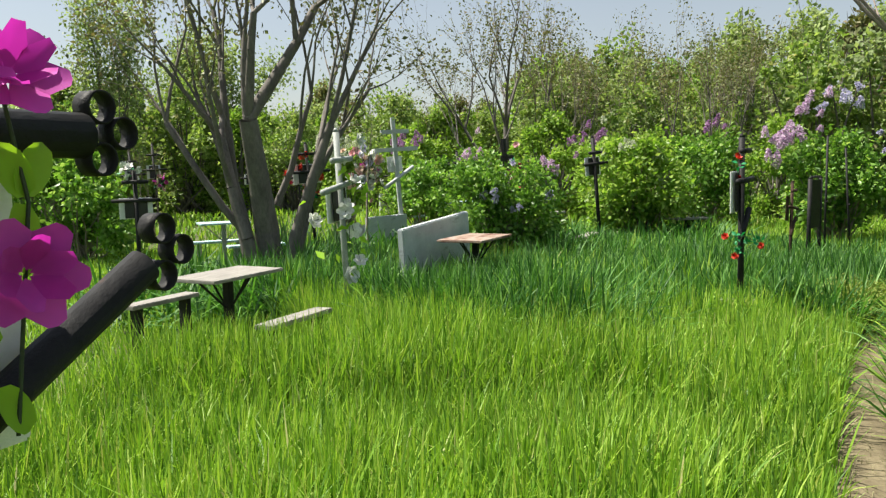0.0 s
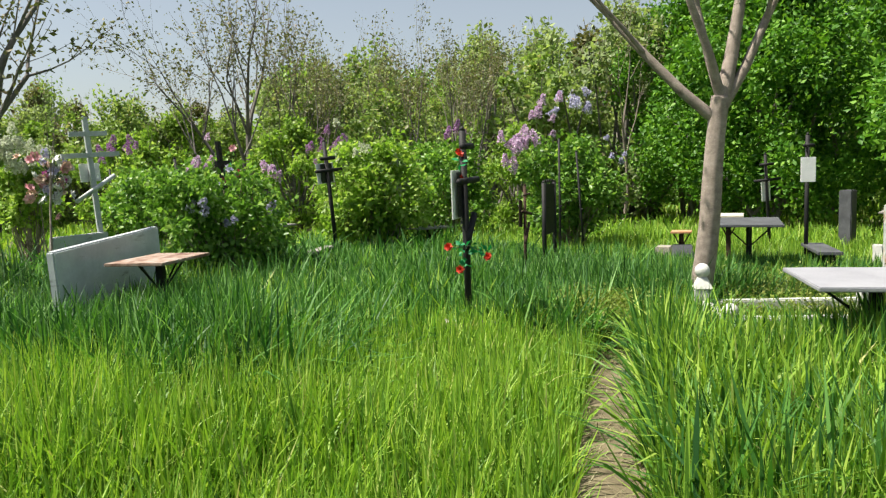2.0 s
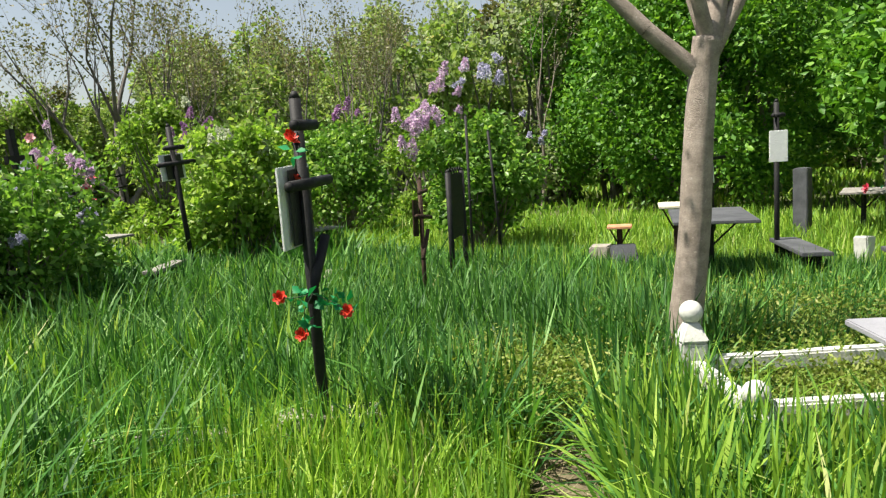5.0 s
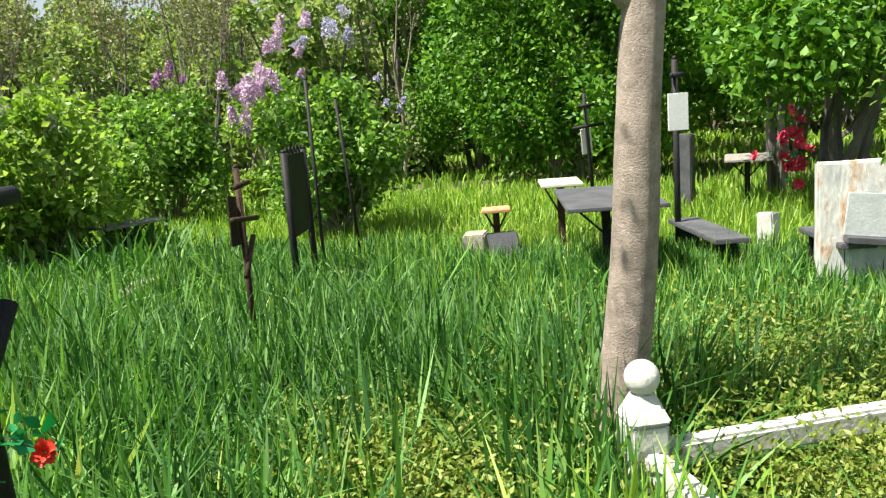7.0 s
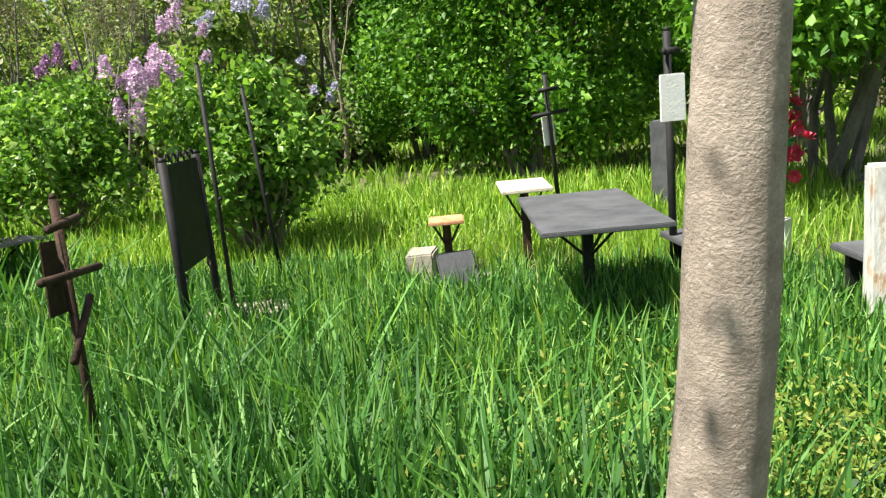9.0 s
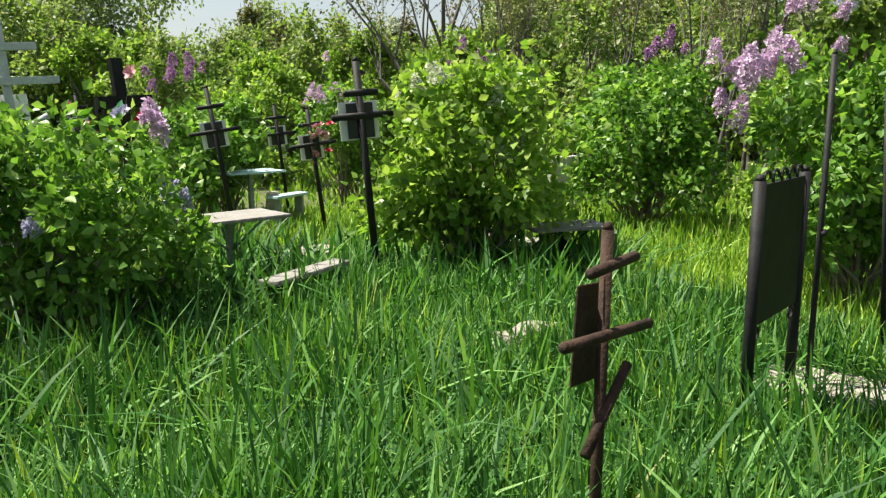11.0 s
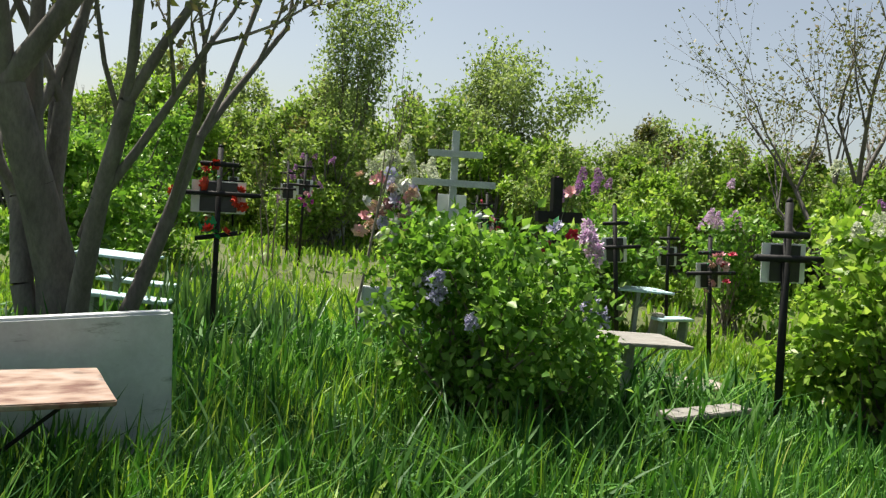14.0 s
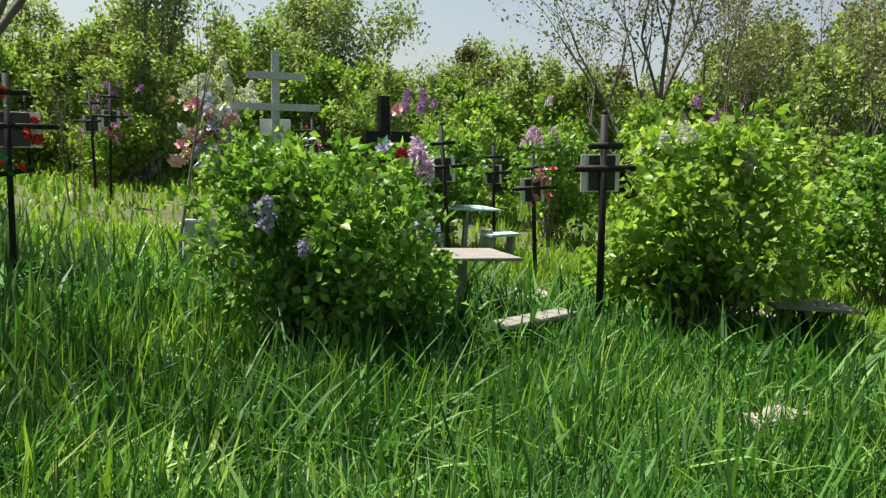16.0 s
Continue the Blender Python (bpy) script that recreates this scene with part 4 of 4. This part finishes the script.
bush(2.0, 11.0, "dark green lilac bush with a few blue-mauve blossoms", 43, 1.1, 0.9, 1.6, 7600, 0.075, LILAC_LEAF,
     [(LILAC_BLUE, spots(rs, 3, -0.25, -0.5, 1.02, 0.07, (0.1, 0.15)) + spots(rs, 2, 0.2, -0.6, 0.85, 0.08, (0.06, 0.09)) + spots(rs, 3, 0.75, 0.0, 0.95, 0.07, (0.08, 0.12))), (LILAC, spots(rs, 4, 0.6, -0.1, 1.4, 0.07, (0.1, 0.14)))], lumps=60)
bush(1.3, 16.3, "rounded green shrub beside distant crosses", 44, 0.9, 0.9, 1.6, 3500, 0.1, LILAC_LEAF)
bush(-0.3, 14.3, "shrub with creamy white blossom behind a wreath", 45, 0.6, 0.5, 1.95, 3000, 0.09, BRIGHT_LEAF, [(WHITE_BLOSSOM, spots(rs, 34, -0.1, -0.3, 1.78, 0.2, (0.14, 0.22)))], low=0.2)
bush(1.5, 17.2, "green shrub with violet blossom on top", 46, 0.7, 0.7, 1.9, 3000, 0.1, LILAC_LEAF, [(LILAC_DARK, spots(rs, 9, -0.5, -0.3, 1.85, 0.16))])
bush(3.0, 19.5, "green shrub with pale mauve blossom", 47, 1.0, 1.0, 2.0, 3500, 0.1, LILAC_LEAF, [(LILAC, spots(rs, 12, -0.2, -0.5, 1.7, 0.3))])
bush(5.2, 16.6, "shrub with violet blossom behind a bush", 48, 0.8, 0.7, 2.1, 3000, 0.1, BRIGHT_LEAF, [(LILAC_DARK, spots(rs, 14, -0.3, -0.3, 1.95, 0.25))])
bush(-7.0, 21.6, "low shrub with red and violet flowers behind a cross", 49, 1.3, 0.8, 1.7, 4000, 0.1, BRIGHT_LEAF, [(LILAC_DARK, spots(rs, 16, 0, -0.4, 1.65, 0.4)), (RED, spots(rs, 2, 0.3, -0.5, 1.2, 0.3, (0.06, 0.09)))])
bush(-4.6, 13.2, "dark dense shrub behind an old tree", 50, 1.5, 1.2, 2.0, 7500, 0.1, LILAC_LEAF)

# irises beside the plinths
def iris(x, y, n, spread, seed, h=0.42):
    r = np.random.default_rng(seed)
    base = np.stack([r.normal(0, spread, n), r.normal(0, spread, n), np.full(n, -0.02)], 1)
    me = blades_mesh("iris_leaves", base, r.uniform(0.6, 1.15, n) * h, r.uniform(0.022, 0.036, n), r, 0.35, 0.12)
    return tagged(part("iris_clump", me, IRIS_LEAF, at=pose(x, y, 0)), "clump of broad sword-shaped iris leaves", "iris", "iris clumps", "stuff")


for k, (ix, iy, n, sp, hh) in enumerate(((-1.1, 11.6, 110, 0.2, 0.78), (-0.35, 11.85, 70, 0.14, 0.7), (-0.45, 7.3, 120, 0.34, 0.55), (0.2, 8.3, 120, 0.34, 0.6), (0.1, 7.4, 80, 0.25, 0.5), (1.6, 9.1, 30, 0.12, 0.4))):
    iris(ix, iy, n, sp, 60 + k, hh)

# the ring of trees that closes the place: a few kinds, each standing many times
KINDS = []


def hedge_tree(seed, rx, h, n, leaf, mat, lumps, label="spring tree in young leaf in the hedge beyond the graves", group="hedge trees", zmin=0.06, stem=0.045, stems=99):
    """A tree leafy to the ground: stems, and a crown of many uneven lumps with upright shoots."""
    rng = np.random.default_rng(seed)
    t = thing("tree", pose(0, 0, 0), label, "tree", group)
    segs, cen, rad = [], [], []
    for q in range(lumps):
        z = rng.uniform(zmin, 1.0)
        w = rx * math.sqrt(max(0.06, 1 - (1.75 * z - 0.75) ** 2)) * rng.uniform(0.1, 1.0)
        a = rng.uniform(0, 2 * math.pi)
        c = Vector((math.cos(a) * w, math.sin(a) * w, z * h))
        p0 = Vector((rng.normal(0, 0.25), rng.normal(0, 0.25), -0.05))
        mid = p0 * 0.5 + c * 0.5 + Vector(rng.normal(0, 0.12, 3))
        if q < stems:
            segs += [(p0, mid, stem, stem * 0.66), (mid, c, stem * 0.66, 0.012), (c, c + Vector((rng.normal(0, 0.1), rng.normal(0, 0.1), rng.uniform(0.3, 0.7))), 0.01, 0.004)]
        cen.append(c)
        rad.append(rng.uniform(0.22, 0.42) * rx * 0.62)
    part("trunk", tubes("trunk", segs, 5, False), BARK_GREY, t)
    cen, rad = np.array(cen), np.array(rad)
    k = rng.integers(0, lumps, n)
    d = rng.normal(size=(n, 3))
    d /= np.linalg.norm(d, axis=1)[:, None]
    pos = cen[k] + d * (rad[k] * rng.uniform(0.2, 1.15, n))[:, None] * np.array([1, 1, 1.35])
    pos[:, 2] = np.maximum(pos[:, 2], 0.05)
    tagged(part("crown", leaves_mesh("crown", pos, leaf, rng, 0.6, 0.15, d * 0.5), mat, t), kind="stuff")
    return t


for k, (rx, h, n, mat, lumps) in enumerate(((1.7, 3.9, 6500, FAR_LEAF, 44), (1.5, 3.4, 6500, BRIGHT_LEAF, 36), (1.6, 4.6, 5500, PALE_LEAF, 44), (1.3, 4.4, 3200, BUD_LEAF, 50), (1.9, 3.3, 6500, LILAC_LEAF, 40))):
    KINDS.append(hedge_tree(170 + k, rx, h, n, 0.15, mat, lumps))
rk = np.random.default_rng(77)
for k in range(190):
    a = 2 * math.pi * k / 190 + rk.normal(0, 0.02)
    dist = rk.uniform(21, 34)
    ahead = math.degrees(a)
    if 140 < ahead and k % 2:
        continue
    px_, py_ = 3 + math.cos(a) * dist, 6 + math.sin(a) * dist * 1.05
    tall = 1.5 if 20 < ahead < 80 else (0.98 if 80 <= ahead < 150 else 1.0)
    sc = tall * rk.uniform(0.86, 1.12) * dist / 27
    m = Matrix.Translation((px_, py_, -0.02)) @ Matrix.Rotation(rk.uniform(0, 6.28), 4, "Z") @ Matrix.Scale(sc, 4)
    kind = KINDS[int(rk.choice(5, p=[0.36, 0.24, 0.16, 0.14, 0.10]))]
    o = copy_thing(kind, m)
    o.matrix_basis = m
for tx, ty, kk, sc in ((11.6, 19.2, 0, 1.15), (14.0, 18.5, 2, 1.2), (7.2, 19.6, 0, 0.85), (9.6, 17.0, 1, 0.7), (5.0, 20.2, 1, 0.8), (1.2, 21.8, 1, 0.75), (16.5, 17.0, 3, 1.2), (-6.0, 15.5, 4, 0.75), (-7.0, 22.4, 0, 0.8), (-8.6, 24.0, 1, 0.9), (-6.3, 29.0, 0, 1.0), (-4.2, 28.5, 1, 1.0)):
    m = Matrix.Translation((tx, ty, -0.02)) @ Matrix.Rotation(tx, 4, "Z") @ Matrix.Scale(sc, 4)
    copy_thing(KINDS[kk], m).matrix_basis = m
for tx, ty, sd, rx, hh, zm in ((13.2, 13.2, 30, 2.2, 5.2, 0.13), (17.2, 10.8, 31, 2.4, 5.6, 0.2), (12.0, 8.4, 33, 2.2, 5.0, 0.34), (17.6, 15.2, 34, 2.5, 6.0, 0.13), (14.6, 5.6, 35, 2.3, 5.2, 0.3), (14.8, 17.0, 36, 2.2, 5.6, 0.13)):
    hedge_tree(sd, rx, hh, 40000 if tx < 15 else 24000, 0.115 if tx < 15 else 0.15, MAPLE_LEAF, 90, "dense maple with bright green young leaves", "maples", zm, 0.07, 9).matrix_basis = Matrix.Translation((tx, ty, -0.02))
for k in range(60):
    a = radians(68 + 95 * k / 60 + rk.normal(0, 1.5))
    dist = rk.uniform(21, 28)
    m = Matrix.Translation((3 + math.cos(a) * dist, 6 + math.sin(a) * dist, -0.02)) @ Matrix.Rotation(rk.uniform(0, 6.28), 4, "Z") @ Matrix.Scale(rk.uniform(0.85, 1.12), 4)
    copy_thing(KINDS[int(rk.choice(4, p=[0.4, 0.35, 0.15, 0.1]))], m).matrix_basis = m
for q, k in enumerate(KINDS):
    k.matrix_basis = Matrix.Translation((-14 + 5.0 * q, -26, -0.02))
tree("tree", -7.2, 23.2, "narrow upright poplar in pale leaf", 90, [((q * 0.1, p * 0.1, -0.05), (q * 0.07, p * 0.07, 1), 2.6, 0.06) for q, p in ((0, 0), (1, 0), (-1, 0.5), (0, -1))], 3, 7000, 0.11, PALE_LEAF, BARK_GREY, 0.22, 0.16, 0.7, 2, 0.74, low=3)
tree("tree", -6.5, 31.0, "pale grey-green willow above the hedge", 91, [((q * 0.2, 0, -0.05), (q * 0.3, 0, 1), 2.8, 0.09) for q in (-1, 0, 1)], 3, 9000, 0.16, PALE_LEAF, BARK_GREY, 0.3, 0.45, 0.3, 2, 0.76, low=2)

# ---- grass ----
def grass_bed(name, label, n, xr, yr, keep, h, w, mat, seed, lean=0.3, flop=0.25, category="grass"):
    r = np.random.default_rng(seed)
    p = np.stack([r.uniform(*xr, n), r.uniform(*yr, n)], 1)
    prob = keep(p)
    p = p[r.uniform(0, 1, n) < prob]
    base = np.concatenate([p, np.full((len(p), 1), -0.03)], 1)
    d = seg_dist(p, TRAIL_LINE)
    patch = np.array([noise.noise(Vector((x * 0.9, y * 0.9, seed))) for x, y in p])
    hh = h(p, d) * r.uniform(0.55, 1.15, len(p)) * (1 + 0.35 * patch)
    ww = w * r.uniform(0.7, 1.4, len(p)) * np.clip(d / 4, 1, 5)
    me = blades_mesh(name, base, hh, ww, r, lean, flop)
    return tagged(part(name, me, mat), label, category, kind="stuff")


PLINTHS = [(-0.52, 11.5, 0.35), (6.2, 9.78, 0.42), (7.5, 9.05, 0.3), (2.95, 14.1, 0.6)]
FENCE_C = FB + (FA - FB) / 2 + side / 2


def open_ground(p):
    """Where grass can root: off the path, the plinths and the fenced bed."""
    ok = np.clip((seg_dist(p, TRAIL_LINE) - 0.13) / 0.06, 0, 1)
    for x, y, rr in PLINTHS:
        ok *= np.hypot(p[:, 0] - x, p[:, 1] - y) > rr
    ok *= np.hypot(p[:, 0] - FENCE_C.x, p[:, 1] - FENCE_C.y) > 0.62
    return ok


def field(p):
    """1 in the bright even meadow, 0 in the coarse dark grass among the graves."""
    n = np.array([noise.noise(Vector((x * 0.5, y * 0.5, 9))) for x, y in p])
    edge = (p[:, 1] - 6.2 + 0.35 * (p[:, 0] - 2)) * 0.7 + n
    return np.clip(0.5 - edge, 0.06, 1)


def near_band(p, d0, d1):
    d = seg_dist(p, [(-1, -1.5), (1.5, 2), (4.2, 6.2), (3.2, 8)])
    return (d >= d0) & (d < d1)


grass_bed("meadow_grass", "fresh bright green tall meadow grass", 420000, (-4, 8), (-1.5, 11), lambda p: open_ground(p) * field(p) * near_band(p, 0, 4), lambda p, d: np.where((p[:, 0] < 1.9) & (p[:, 1] > 4.3), 0.52, np.where(d < 0.5, 0.36, 0.42)), 0.0095, GRASS, 101, 0.22, 0.2)
grass_bed("coarse_grass", "tall coarse dark green grass among graves", 330000, (-4, 9), (1, 13), lambda p: open_ground(p) * (1 - field(p)) * near_band(p, 0, 4.5), lambda p, d: np.where((p[:, 0] < 1.7) & (p[:, 1] < 7.7), 0.66, np.where((p[:, 1] < 8.6) & (p[:, 0] < 5.6), 0.52, 0.36)), 0.0145, GRASS_DARK, 102, 0.36, 0.5)
grass_bed("meadow_grass", "bright green grass between distant graves", 210000, (-9, 15), (1, 20), lambda p: open_ground(p) * near_band(p, 4, 9.5) * 0.85, lambda p, d: np.where(p[:, 0] > 5.5, 0.34, 0.2), 0.008, GRASS, 103)
grass_bed("coarse_grass", "scattered long arching grass blades", 30000, (-4, 9), (1, 14), lambda p: open_ground(p) * (1 - field(p)) * (p[:, 0] < 6) * near_band(p, 0, 6), lambda p, d: 0.56 + 0 * d, 0.018, GRASS_DARK, 104, 0.45, 0.8)
grass_bed("meadow_grass", "short bright grass reaching to the hedge", 150000, (-32, 38), (-28, 42), lambda p: near_band(p, 9.5, 40) * 0.9, lambda p, d: 0.26 + 0 * d, 0.012, GRASS, 105)
grass_bed("dry_straw", "flattened dry straw strewn on the footpath", 60000, (-1.2, 4.8), (-1.8, 6.6), lambda p: (seg_dist(p, TRAIL_LINE) < 0.2) * 1.0, lambda p, d: 0.09 + 0 * d, 0.004, STRAW, 106, 3.0, 0.2, "straw")

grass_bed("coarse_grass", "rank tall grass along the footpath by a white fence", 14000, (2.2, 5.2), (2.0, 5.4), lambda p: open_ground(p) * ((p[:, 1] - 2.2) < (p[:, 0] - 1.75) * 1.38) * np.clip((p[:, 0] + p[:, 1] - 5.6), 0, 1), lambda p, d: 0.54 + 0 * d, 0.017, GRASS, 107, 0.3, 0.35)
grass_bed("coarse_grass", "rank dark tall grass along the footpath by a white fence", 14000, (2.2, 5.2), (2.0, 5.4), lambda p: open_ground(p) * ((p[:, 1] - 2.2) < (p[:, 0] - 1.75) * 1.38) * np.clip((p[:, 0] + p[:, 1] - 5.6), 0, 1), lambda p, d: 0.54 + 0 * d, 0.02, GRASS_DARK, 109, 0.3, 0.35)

grass_bed("coarse_grass", "broad arching grass blades by the headstone", 5000, (0.9, 3.4), (6.2, 8.6), lambda p: np.ones(len(p)) * 0.35, lambda p, d: 0.5 + 0 * d, 0.024, GRASS, 108, 0.5, 0.9)

# low feathery herb in the fenced bed and round the tree
r9 = np.random.default_rng(120)
hp = np.stack([r9.normal(FENCE_C.x + 0.1, 0.36, 16000), r9.normal(FENCE_C.y, 0.36, 16000), r9.uniform(0, 1, 16000) ** 0.7 * 0.36], 1)
hp2 = np.stack([r9.normal(5.6, 0.5, 14000), r9.normal(5.8, 0.45, 14000), r9.uniform(0, 1, 14000) ** 0.7 * 0.44], 1)
hp3 = np.stack([r9.normal(4.25, 0.22, 9000), r9.normal(6.15, 0.28, 9000), r9.uniform(0, 1, 9000) ** 0.7 * 0.4], 1)
tagged(part("low_herb", leaves_mesh("low_herb", np.concatenate([hp, hp2, hp3]), 0.028, r9, 0.45, -0.2), HERB), "feathery yellow-green weeds in a fenced grave", "weeds", kind="stuff")
